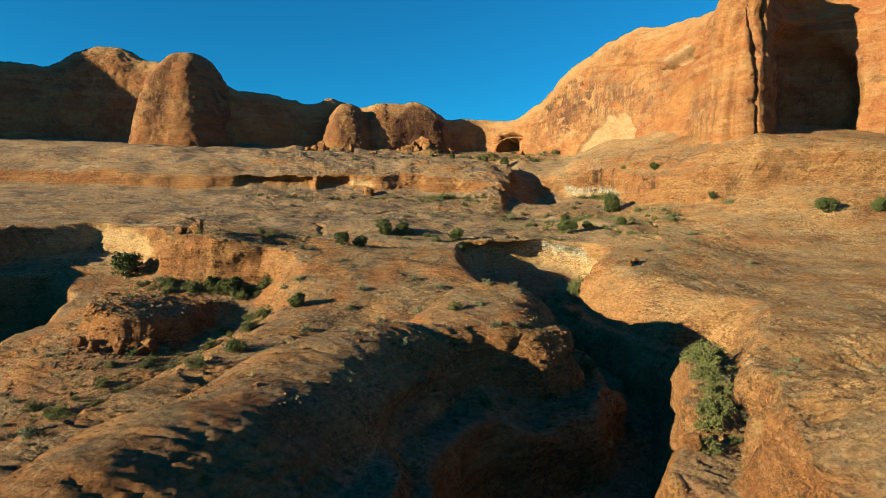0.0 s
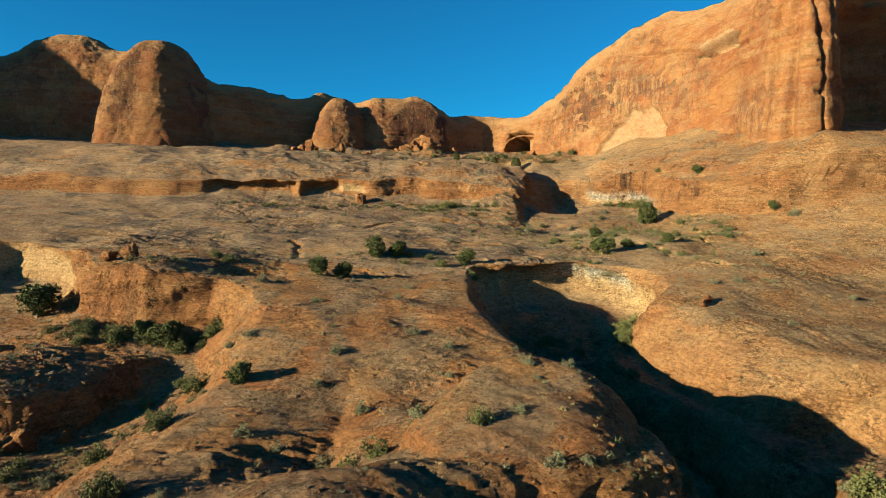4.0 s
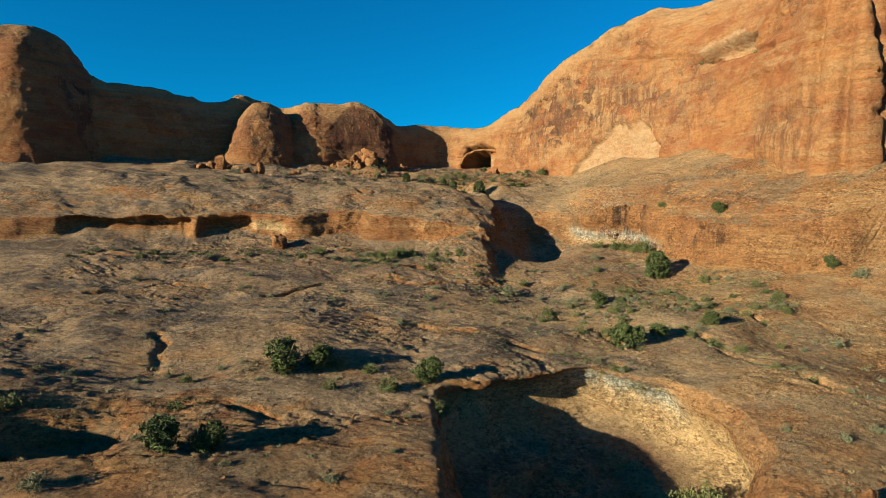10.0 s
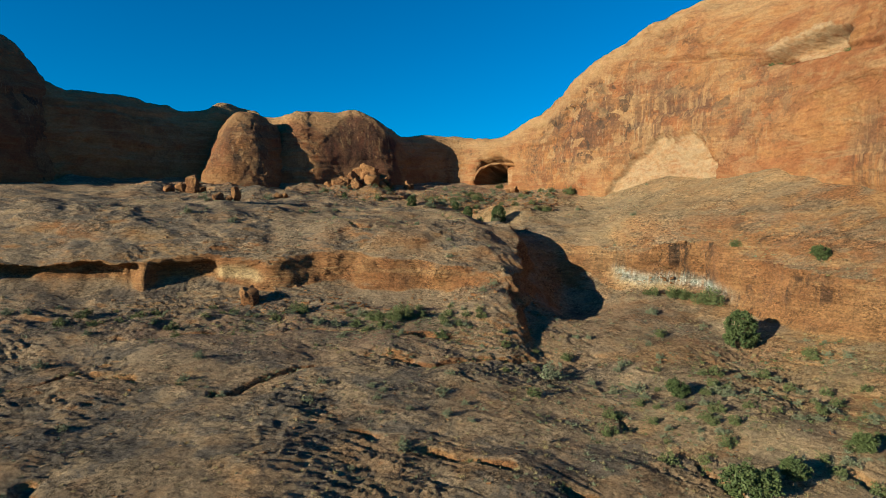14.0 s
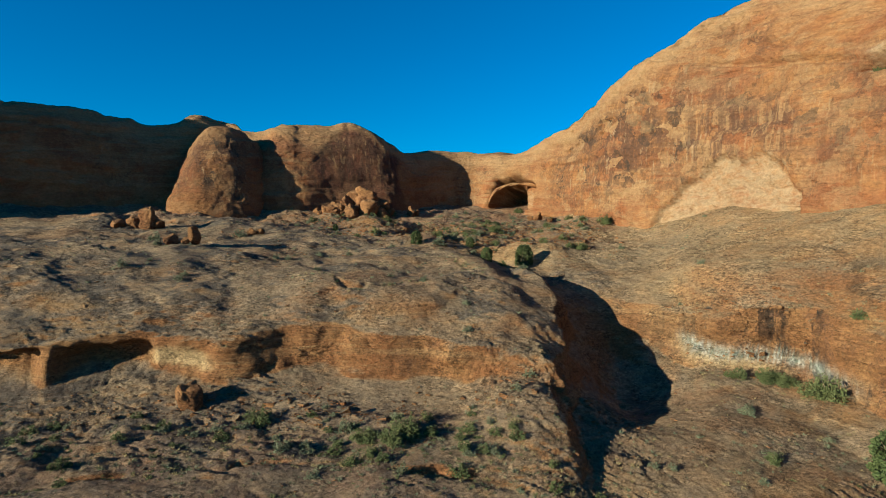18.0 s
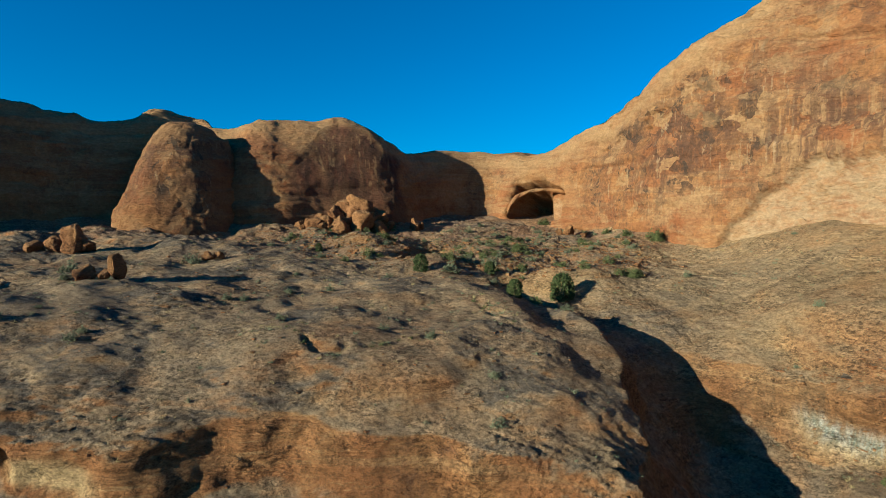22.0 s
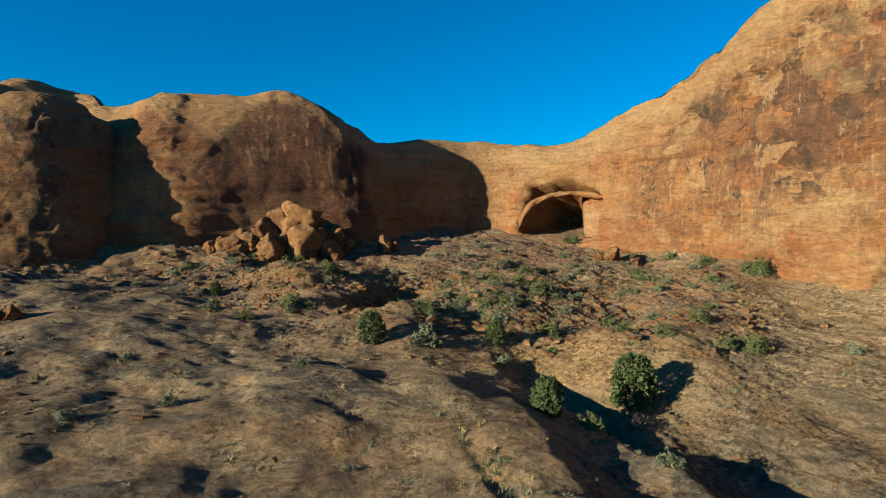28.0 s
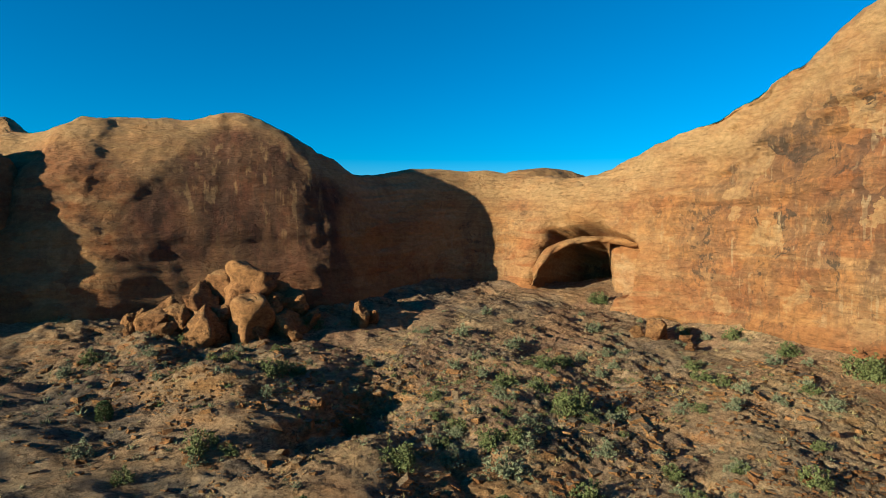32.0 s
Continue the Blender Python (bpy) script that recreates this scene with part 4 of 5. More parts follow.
def cliff_shape(p):
    x, y = p[..., 0], p[..., 1]
    calm = 1 - 0.55 * hump(x, y, 30, 292, 14, 12) - 0.5 * hump(x, y, 14, 306, 10, 8) - 0.6 * hump(x, y, -14, 284, 18, 14)
    a = weather(p, 1.0, 1.0) * calm
    z = p[..., 2]
    q = hood_radius(p)
    a = a - (1.3 * step(1.05, 0.35, q) + 0.25 * step(1.0, 0.92, q) * step(72, 80, z)) * (y > 268) * (z > 55)      # bowl in the face of the broad dome, under a brow
    a = a + 0.35 * np.clip(ridged(x / 2.4, y / 6, z / 3.5, octaves=3, seed=135) - 0.7, 0, 1) * hump(x, z, -30, 77, 5.5, 7)   # ribbed skin at its lip
    a = a + 0.3 * np.clip(ridged(x / 2.2, y / 6, z / 6.5, octaves=2, seed=136) - 0.9, 0, 1) * hump(x, z, -3, 76, 4, 7)
    w = 1 + 0.10 * fbm(x / 3, y / 3, z / 3, octaves=3, seed=137)
    q = np.sqrt(((x - 31.0) / 6.9) ** 2 + ((y - 293) / 9) ** 2 + ((z - 69.0 - 0.12 * (x - 31)) / 6.6) ** 2) * w
    a = a - (15.0 - 10.0 * step(29.6, 33.4, x)) * step(1.0, 0.88, q) - 1.0 * step(1.25, 0.95, q) * (x < 34)
    a = a - 1.3 * step(0.9, 0.3, np.abs(z - 86.8 - 0.20 * (y - 203))) * step(64, 68, x) * (1 - step(88, 92, x)) * step(190, 194, y)
    a = a - 6.0 * step(1.0, 0.75, np.hypot((y - 213) / 12, (z - 89.2) / 3.9)) * step(70, 74, x) * (1 - step(104, 108, x)) * (z > 87.2 + 0.12 * (y - 213))
    a = a - 1.8 * scar_mask(p)
    a = a + scoop(p, (117, 195, 76), (17, 16, 25), 6.5, 0.25)
    a = a - 4.5 * np.clip(ridged(x / 6 + y / 9, y / 8, z / 70, octaves=2, seed=143) - 0.95, 0, 1) * step(164, 168, y) * (1 - step(188, 198, y)) * step(74, 77, x) * (1 - step(98, 102, x))
    holes = step(0.40, 0.62, fbm(x / 3.6, y / 3.6, z / 2.4, octaves=3, seed=138)) * step(0.15, 0.5, fbm(x / 16, y / 16, z / 12, octaves=2, seed=139))
    a = a - 0.9 * holes * (1 - scar_mask(p)) * step(16, 34, x)
    return a


pts, along = cliff_sheet(FOOT_WEST + FOOT_DOME + FOOT_BACK + FOOT_WALL + FOOT_FAR, 0.46, 140, cliff_shape)
cx, cy, cz = pts[..., 0], pts[..., 1], pts[..., 2]
crest_z = pts[:, 139:140, 2]
tops = step(-8.0, -1.5, cz - crest_z + 2.5 * fbm(cx / 7, cy / 7, cz / 7, octaves=3, seed=141))
varnish = np.maximum((0.5 + 0.45 * step(72, 50, cx)) * step(-0.7, 0.3, fbm(cx / 26, cy / 26, cz / 26, octaves=3, seed=140)), np.maximum(1.0 * hump(cx, cz, 60, 83, 19, 15) * (cy > 212), 1.1 * hump(cx, cz, -12, 76, 16, 13) * (cx < 6))) * (1 - tops) * (1 - 0.8 * hump(cz, cx, 60, 60, 6, 60)) * (0.45 + 0.55 * step(8, 30, cx))
bare = scar_mask(pts)
for c, r in (((86, 212, 90.4), (14, 11, 3.4)), ((35.4, 298, 68.0), (4.6, 12, 3.8))):
    q = np.sqrt(sum(((pts[..., i] - c[i]) / r[i]) ** 2 for i in range(3)))
    bare = np.maximum(bare, (1.0 if c[0] > 50 else 0.55) * step(1.0, 0.9, q + 0.28 * fbm(cx / 3, cy / 3, cz / 9, octaves=4, seed=150)))
curtain = (1.2 * hump(cx, cz, 66, 80, 11, 8) * (cy > 212) + 0.8 * hump(cx, cz, 79, 66, 6, 10) * (cy < 195) + 1.0 * hump(cx, cz, -12, 79, 13, 10) * (cx < 6)) * step(-0.5, 0.3, fbm(cx / 6, cy / 6, cz / 9, octaves=3, seed=156)) * (1 - bare)
# varnish and painted brow shade over the bowl, fuller towards its top
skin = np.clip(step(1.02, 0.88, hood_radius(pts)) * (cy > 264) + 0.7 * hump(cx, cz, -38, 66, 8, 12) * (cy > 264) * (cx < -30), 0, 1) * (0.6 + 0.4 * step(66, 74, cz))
start = 0
foot_x = pts[:, 0, 0]
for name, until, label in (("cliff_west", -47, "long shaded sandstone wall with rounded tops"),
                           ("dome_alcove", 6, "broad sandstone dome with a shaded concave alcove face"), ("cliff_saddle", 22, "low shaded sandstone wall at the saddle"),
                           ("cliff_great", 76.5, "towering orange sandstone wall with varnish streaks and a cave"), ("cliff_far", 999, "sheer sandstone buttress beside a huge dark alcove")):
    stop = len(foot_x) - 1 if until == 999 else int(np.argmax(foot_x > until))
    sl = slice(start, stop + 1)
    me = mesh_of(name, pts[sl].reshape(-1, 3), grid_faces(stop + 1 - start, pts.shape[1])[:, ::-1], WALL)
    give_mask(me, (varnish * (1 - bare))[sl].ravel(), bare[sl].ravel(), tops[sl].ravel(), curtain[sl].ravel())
    me.attributes.new("varnish_shade", "FLOAT", "POINT").data.foreach_set("value", skin[sl].astype(np.float32).ravel())
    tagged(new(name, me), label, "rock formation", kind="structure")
    start = stop


def dome(name, cx_, cy_, rx, ry, base, top, flare, label, seed, turn=0.0):
    """A free-standing rounded knob with a flaring foot."""
    n, m = 260, 110
    u, v = np.meshgrid(np.linspace(0, 2 * math.pi, n), np.linspace(0, 1, m), indexing="ij")
    th = v * math.pi / 2
    k = np.cos(th) ** 0.74
    h = np.sin(th) ** 1.1
    lobes = 1 + 0.07 * np.sin(3 * u + seed) + 0.05 * np.sin(5 * u + 2 * seed)
    rxx, ryy = rx * k * lobes + flare * (1 - v) ** 2.2 * (k > 0), ry * k * lobes + flare * (1 - v) ** 2.2
    ca, sa = math.cos(radians(turn)), math.sin(radians(turn))
    dx, dy, nx, ny = rxx * np.cos(u), ryy * np.sin(u), np.cos(u) * k / rx, np.sin(u) * k / ry
    q = np.stack([cx_ + dx * ca - dy * sa, cy_ + dx * sa + dy * ca, base + (top - base) * h], -1)
    nrm = np.stack([(nx * ca - ny * sa) * rx, (nx * sa + ny * ca) * rx, 0.4 + h * 0.6], -1)
    nrm /= np.linalg.norm(nrm, axis=-1, keepdims=True)
    q = q + nrm * (weather(q + seed * 13.0, 0.7, 0.9) * np.minimum(1, k * 2))[..., None]
    q[-1] = q[0]
    me = mesh_of(name, q.reshape(-1, 3), grid_faces(n, m), DOME)
    z = q[..., 2]
    v_ = step(-0.5, 0.3, fbm(q[..., 0] / 12, q[..., 1] / 12, z / 16, seed=145)) * (1 - step(top - 6, top - 1, z))
    give_mask(me, v_.ravel(), np.zeros(v_.size), step(top - 9, top - 2, z).ravel())
    return tagged(new(name, me), label, "rock formation", kind="structure")


dome("dome_west", -110, 263, 13, 22, 54, 104, 7, "tall sandstone dome with one sunlit flank and a flaring foot", 2, -32)
dome("dome_middle", -45.2, 281, 11.4, 12.5, 58, 86.0, 4, "rounded sandstone dome lit on one flank", 5, -28)
dome("mound_far", 35, 338, 17, 12, 66, 86.2, 4, "low sandstone mound behind the saddle", 8)


# a tall mesa west of the valley shades the western domes
def mesa(name, cx_, cy_, rx, ry, top, turn, label):
    u, v = np.meshgrid(np.linspace(0, 2 * math.pi, 160), np.linspace(0, 1, 60), indexing="ij")
    prof = (1 - v ** 3) ** 0.8
    zz = v
    x, y = rx * prof * np.cos(u), ry * prof * np.sin(u)
    c, s = math.cos(radians(turn)), math.sin(radians(turn))
    q = np.stack([cx_ + x * c - y * s, cy_ + x * s + y * c, -10 + (top + 10) * zz], -1)
    w = 4 * fbm(q[..., 0] / 25, q[..., 1] / 25, q[..., 2] / 30, seed=160)
    q[..., 0] += w * np.cos(u)
    q[..., 1] += w * np.sin(u)
    me = mesh_of(name, q.reshape(-1, 3), grid_faces(160, 60), WALL)
    give_mask(me, np.full(9600, 0.6), np.zeros(9600), np.zeros(9600))
    return tagged(new(name, me), label, "rock formation", kind="structure")


# a thin bridge of rock left standing inside the cave
bridge = np.array([(25.4, 297.6, 67.2), (26.8, 297, 69.8), (29.2, 297, 71.6), (32.2, 296.6, 72.5), (35.6, 296, 72.7), (39.5, 295, 72.4)])
bs, _ = spline(bridge, 60)
bu, bv = np.meshgrid(np.linspace(0, 2 * math.pi, 24), np.arange(60), indexing="ij")
br = np.interp(np.arange(60), [0, 18, 40, 59], [1.3, 0.7, 0.6, 1.2])[None, :] * (1 + 0.25 * fbm(bv / 7.0, bu, seed=171, octaves=3))
bq = bs[None, :, :] + np.stack([0.2 * br * np.cos(bu), 1.9 * br * np.cos(bu), 0.75 * br * np.sin(bu)], -1)
bme = mesh_of("rock_bridge", bq.reshape(-1, 3), grid_faces(24, 60), WALL)
give_mask(bme, np.full(1440, 0.3), np.zeros(1440), np.zeros(1440))
tagged(new("rock_bridge", bme), "thin curved sandstone bridge inside the cave", "rock formation", kind="structure")

mesa("mesa_west", -286, 224, 60, 80, 150, 0, "tall sandstone mesa west of the valley")


# ---- plants and loose rock ----
def part(name, me, parent, label=""):
    ob = new(name, me)
    ob.parent = parent
    return tagged(ob, label)


def leaf_cloud(rng, centres, sizes, per, leaf):
    """Small crossed leaf sprays round clump centres, as vertices and quads."""
    c = np.repeat(centres, per, axis=0)
    s = np.repeat(sizes, per)[:, None]
    d = rng.normal(size=c.shape)
    d /= np.linalg.norm(d, axis=1, keepdims=True)
    p = c + d * s * rng.uniform(0.35, 1.0, (len(c), 1))
    a = rng.normal(size=c.shape) + d
    a /= np.linalg.norm(a, axis=1, keepdims=True)
    b = np.cross(a, rng.normal(size=c.shape))
    b /= np.linalg.norm(b, axis=1, keepdims=True)
    ln, wd = leaf * rng.uniform(0.6, 1.4, (len(c), 1)), leaf * rng.uniform(0.3, 0.6, (len(c), 1))
    v = np.stack([p - a * ln * 0.5, p + b * wd, p + a * ln, p - b * wd], 1).reshape(-1, 3)
    return v, np.arange(len(v)).reshape(-1, 4)


def limb_mesh(name, rng, height, limbs, mat):
    """Tapered twisting trunk with limbs."""
    verts, faces = [], []

    def tube(p0, p1, r0, r1, n=7, rings=5):
        start = len(verts)
        way = p1 - p0
        side = Vector((0.3, 0.9, 0.2)).cross(way).normalized()
        other = way.cross(side).normalized()
        bend = side * rng.uniform(-0.12, 0.12) * way.length + other * rng.uniform(-0.12, 0.12) * way.length
        for i in range(rings):
            t = i / (rings - 1)
            c = p0 + way * t + bend * math.sin(math.pi * t)
            r = r0 + (r1 - r0) * t
            for k in range(n):
                a = k * 2 * math.pi / n
                verts.append(c + (side * math.cos(a) + other * math.sin(a)) * r * rng.uniform(0.85, 1.15))
        for i in range(rings - 1):
            for k in range(n):
                faces.append((start + i * n + k, start + i * n + (k + 1) % n, start + (i + 1) * n + (k + 1) % n, start + (i + 1) * n + k))
    fork = Vector((rng.uniform(-0.1, 0.1), rng.uniform(-0.1, 0.1), 0.35)) * height
    tube(Vector((0, 0, -0.12 * height)), fork, 0.06 * height, 0.045 * height)
    for i in range(limbs):
        a = i * 2 * math.pi / limbs + rng.uniform(-0.4, 0.4)
        tip_ = Vector((math.cos(a) * 0.28, math.sin(a) * 0.28, rng.uniform(0.6, 0.85))) * height
        tube(fork * rng.uniform(0.5, 1.0), tip_, 0.03 * height, 0.008 * height, 5)
    return mesh_of(name, [tuple(v) for v in verts], faces, mat)


def crown_points(rng, kind, count):
    """Clump centres of a crown one metre high."""
    out, sizes = [], []
    lobes = [(rng.uniform(-0.22, 0.22), rng.uniform(-0.22, 0.22), rng.uniform(0.20, 0.68), rng.uniform(0.20, 0.33)) for _ in range(6)]
    while len(out) < count:
        if kind == "juniper":
            lx, ly, lz, lr = lobes[rng.integers(0, 6)]
            d = rng.normal(size=3)
            d /= np.linalg.norm(d)
            p = np.array([lx, ly, lz]) + d * lr * rng.uniform(0.6, 1.0)
            if p[2] < 0.02 or p[2] > 1.0:
                continue
            sizes.append(rng.uniform(0.05, 0.10))
        elif kind == "upright":
            z = rng.uniform(0.02, 1.0)
            r = 0.38 * math.sqrt(max(0.0, 1 - (abs(z - 0.38) / 0.64) ** 2.2)) * rng.uniform(0.65, 1.05)
            a = rng.uniform(0, 2 * math.pi)
            p = np.array([r * math.cos(a), r * math.sin(a), z])
            sizes.append(rng.uniform(0.05, 0.09))
        else:
            d = rng.normal(size=3)
            d[2] = abs(d[2])
            d /= np.linalg.norm(d)
            p = d * np.array([0.75, 0.75, 0.85]) * rng.uniform(0.45, 1.0) * (0.8 + 0.3 * math.sin(3 * math.atan2(d[1], d[0]) + rng.uniform(-0.3, 0.3)))
            p[2] = max(p[2], 0.06)
            sizes.append(rng.uniform(0.07, 0.14))
        out.append(p)
    return np.array(out), np.array(sizes)


def juniper_proto(seed, kind, name, mat, label, category, group):
    rng = np.random.default_rng(seed)
    base = new(name)
    base.empty_display_size = 0.3
    part("trunk", limb_mesh("trunk", rng, 1.0, 5, BARK), base, "twisted grey-brown trunk")
    c, s = crown_points(rng, kind, 260)
    part("crown", mesh_of("crown", *leaf_cloud(rng, c, s, 18, 0.048), mat, smooth=False), base)
    return tagged(base, label, category, group)


def shrub_proto(seed, name, mat, label, category, group, clumps=56, per=10, leaf=0.11):
    rng = np.random.default_rng(seed)
    base = new(name)
    base.empty_display_size = 0.2
    part("stem", limb_mesh("stem", rng, 0.75, 6, BARK), base, "bare woody stems")
    c, s = crown_points(rng, "shrub", clumps)
    part("foliage", mesh_of("foliage", *leaf_cloud(rng, c, s, per, leaf), mat, smooth=False), base)
    return tagged(base, label, category, group)


rnd = random.Random(7)
used = set()


def plant(protos, x, y, height, wide=1.0):
    proto = protos[rnd.randrange(len(protos))]
    q = on_ground(x, y)
    m = Matrix.Translation(q - Vector((0, 0, 0.04 * height))) @ Matrix.Rotation(rnd.uniform(0, 6.28), 4, "Z") @ Matrix.Diagonal((height * wide, height * wide, height, 1))
    if proto.name in used:
        return copy_thing(proto, m @ Matrix.Diagonal((*(1 / s for s in proto.scale), 1)))
    used.add(proto.name)
    proto.matrix_basis = m
    return proto


BUSHY = [juniper_proto(s, "juniper", "juniper_tree", JUNIPER, "dark green bushy juniper rooted in slickrock", "juniper tree", "junipers") for s in (11, 12, 13)]
UPRIGHT = [juniper_proto(s, "upright", "juniper_tree", JUNIPER, "dark green upright rounded juniper on bare rock", "juniper tree", "junipers") for s in (21, 22)]
BRUSH = [shrub_proto(s, "green_shrub", BRIGHT, "leafy yellow-green shrub growing in a rock hollow", "shrub", "green shrubs", 110, 12, 0.07) for s in (31, 32)]
THICK = [shrub_proto(s, "green_shrub", BRIGHT, "tall leafy yellow-green shrub rooted in a rock hollow", "shrub", "green shrubs", 230, 14, 0.05) for s in (33, 34)]
SAGES = [shrub_proto(s, "sagebrush", SAGE, "low grey-green sagebrush on sandy ground", "shrub", "sagebrush clumps", 84, 12, 0.07) for s in (41, 42, 43)]

# junipers by spot of the plan: x, y, height
for x, y, h in ((-63, 111, 6.0), (94.6, 145, 4.6), (108, 145.6, 4.2), (-13.4, 129.7, 4.3), (-9.7, 131, 3.5), (2.7, 129.1, 3.4), (-20, 112, 3.2), (-16.6, 112.6, 2.9),
                (30, 138.6, 3.8), (34.8, 140.2, 2.6), (44.6, 144.2, 2.4), (-38.2, 99.7, 4.2), (-41.8, 101.2, 3.1), (-20.8, 79, 2.6), (63, 179.7, 2.8), (73, 160, 2.4), (34, 160.4, 2.8)):
    plant(BUSHY, x, y, h, 1.15)
for x, y, h in ((50.5, 175.6, 5.2), (23.0, 235.9, 3.9), (14.9, 231.0, 2.5), (2.1, 243.0, 2.6), (13.4, 245.6, 2.0), (-15.8, 257.4, 1.4)):
    plant(UPRIGHT, x, y, h, 1.1)
for x, y, h in ((30, 60, 3.2), (28.6, 57.5, 3.0), (31, 64, 3.0), (27.4, 54, 2.4), (24.6, 46.5, 2.6), (23.3, 43.5, 2.0), (26, 50, 1.6), (20.8, 38.5, 1.5), (24.5, 132.2, 0.9), (26, 132.6, 1.1), (27.4, 132.4, 0.8), (27.3, 109.7, 4.2), (29.2, 114.6, 4.4), (26.1, 105.9, 3.0), (-5.5, 64.5, 1.8), (1.6, 62.5, 1.4), (-6.4, 58.5, 1.2),
                (-45.3, 100.2, 3.0), (-27.0, 83.5, 2.6), (-25.4, 72.5, 2.4), (-29.5, 69.5, 2.2), (3.9, 123.9, 2.5), (-1.5, 126.7, 2.0), (-3.7, 130.9, 1.5), (-16.2, 186.1, 2.6), (0.3, 182, 3.0), (-1.3, 180.2, 2.4),
                (-4, 181, 2.2), (53.5, 191.3, 4.0), (50.2, 197.4, 2.8), (51.6, 195.9, 2.4), (47, 199, 2.0), (19.3, 248.8, 2.0), (13.4, 254.1, 1.8), (7.0, 251.1, 2.2), (20.5, 259.3, 2.6), (-6.7, 252.1, 1.9), (33.7, 248.0, 1.7), (28.3, 243.8, 1.6), (33.6, 242.4, 1.5), (35.8, 242.2, 2.2), (25.3, 245.4, 1.2), (26.0, 251.5, 1.3),
                (17.8, 230.4, 1.4), (32.3, 290.2, 2.2), (47.6, 262.4, 3.0), (43.6, 267.6, 1.8), (42.2, 274.6, 1.7), (38.8, 278.6, 1.4), (-4.0, 278.6, 2.2), (7.8, 242.8, 0.8), (-10.4, 249.1, 1.2), (-4.7, 252.1, 1.0), (26.1, 248.1, 1.2), (8, 96, 3.0), (6, 104, 3.2), (10, 110, 2.8), (16, 114, 2.6)):
    plant(THICK if h > 2.1 else BRUSH, x, y, h * 0.95)
for x, y, h in ((-0.3, 86, 1.0), (-12.2, 84.5, 1.2), (-4.3, 89.4, 1.2), (-8.1, 74.8, 1.3), (-2.3, 66.3, 1.3), (-17.6, 99.3, 1.2), (-26.9, 106.8, 1.4), (59.5, 138.8, 1.7), (75.7, 156.5, 2.0), (19.9, 167.5, 2.6),
                (27.6, 129.6, 1.7), (-6.4, 184, 1.6), (42.7, 189.6, 1.6), (-41.5, 211.9, 1.5), (-45.1, 232.5, 2.0), (-32.9, 243.5, 2.0), (-10.4, 230.9, 1.1), (-24.4, 257.9, 1.1), (-22.9, 264.7, 1.3), (28.3, 279.2, 1.5), (12.9, 276.2, 1.5), (10.4, 252.6, 1.6), (16.0, 253.6, 1.5), (15.1, 191, 1.2), (-14.7, 252.4, 1.3), (3.4, 269.8, 1.0), (-6.5, 251.2, 1.2),
                (29.4, 281, 1.0), (-9.4, 271.4, 1.1), (14.3, 251.5, 2.2), (6.5, 242.6, 2.0)):
    plant(SAGES, x, y, h, 1.1)
for x, y, h in ((-22.6, 59.5, 2.0), (-25.5, 55.6, 1.7), (-44.7, 60.2, 2.2), (-34, 86, 1.6), (-31.5, 90, 1.8)):
    plant(THICK, x, y, h)
for _ in range(16):                                        # a belt of brush behind the promontory
    plant(THICK, rnd.uniform(-52, -30), rnd.uniform(98, 103.5), rnd.uniform(1.2, 2.6), 1.1)
for _ in range(9):                                         # brush on the lit terrace
    t = rnd.random()
    plant(BRUSH if rnd.random() < 0.6 else SAGES, 23.5 + 6.5 * t + rnd.gauss(0, 1.6), 38 + 24 * t + rnd.gauss(0, 1.2), rnd.uniform(0.6, 1.3), 1.15)
for _ in range(40):                                        # scattered brush down the hollow below the gully
    t = rnd.random()
    plant((BRUSH, SAGES, BRUSH)[rnd.randrange(3)], 24 + 20 * t + rnd.gauss(0, 5), 172 - 26 * t + rnd.gauss(0, 5), rnd.uniform(0.6, 1.5), 1.15)
for _ in range(60):                                        # grey brush over the basin under the great wall
    plant(SAGES if rnd.random() < 0.7 else BRUSH, rnd.uniform(8, 44), rnd.gauss(258, 9), rnd.uniform(0.5, 1.2), 1.2)
for _ in range(46):                                        # low brush in the hollow lane below the bench
    x = rnd.uniform(-62, 10)
    plant(BRUSH if rnd.random() < 0.55 else SAGES, x, rnd.gauss(183.5, 3.0) + 0.05 * (x + 20), rnd.uniform(0.5, 1.3), 1.2)


wall_front = pts[:, :140]
for k in range(12):
    yy = 203 + 1.9 * k
    miss = np.abs(wall_front[..., 1] - yy) + 2 * np.abs(wall_front[..., 2] - 87.5 - 0.12 * (yy - 213)) + 100 * (wall_front[..., 0] < 62)
    q = wall_front[np.unravel_index(np.argmin(miss), miss.shape)]
    h = rnd.uniform(0.7, 1.3)
    copy_thing(BRUSH[k % 2], Matrix.Translation(Vector(q.tolist()) - Vector((0, 0, 0.3))) @ Matrix.Diagonal((h, h, h, 1)) @ Matrix.Diagonal((*(1 / v for v in BRUSH[k % 2].scale), 1)))


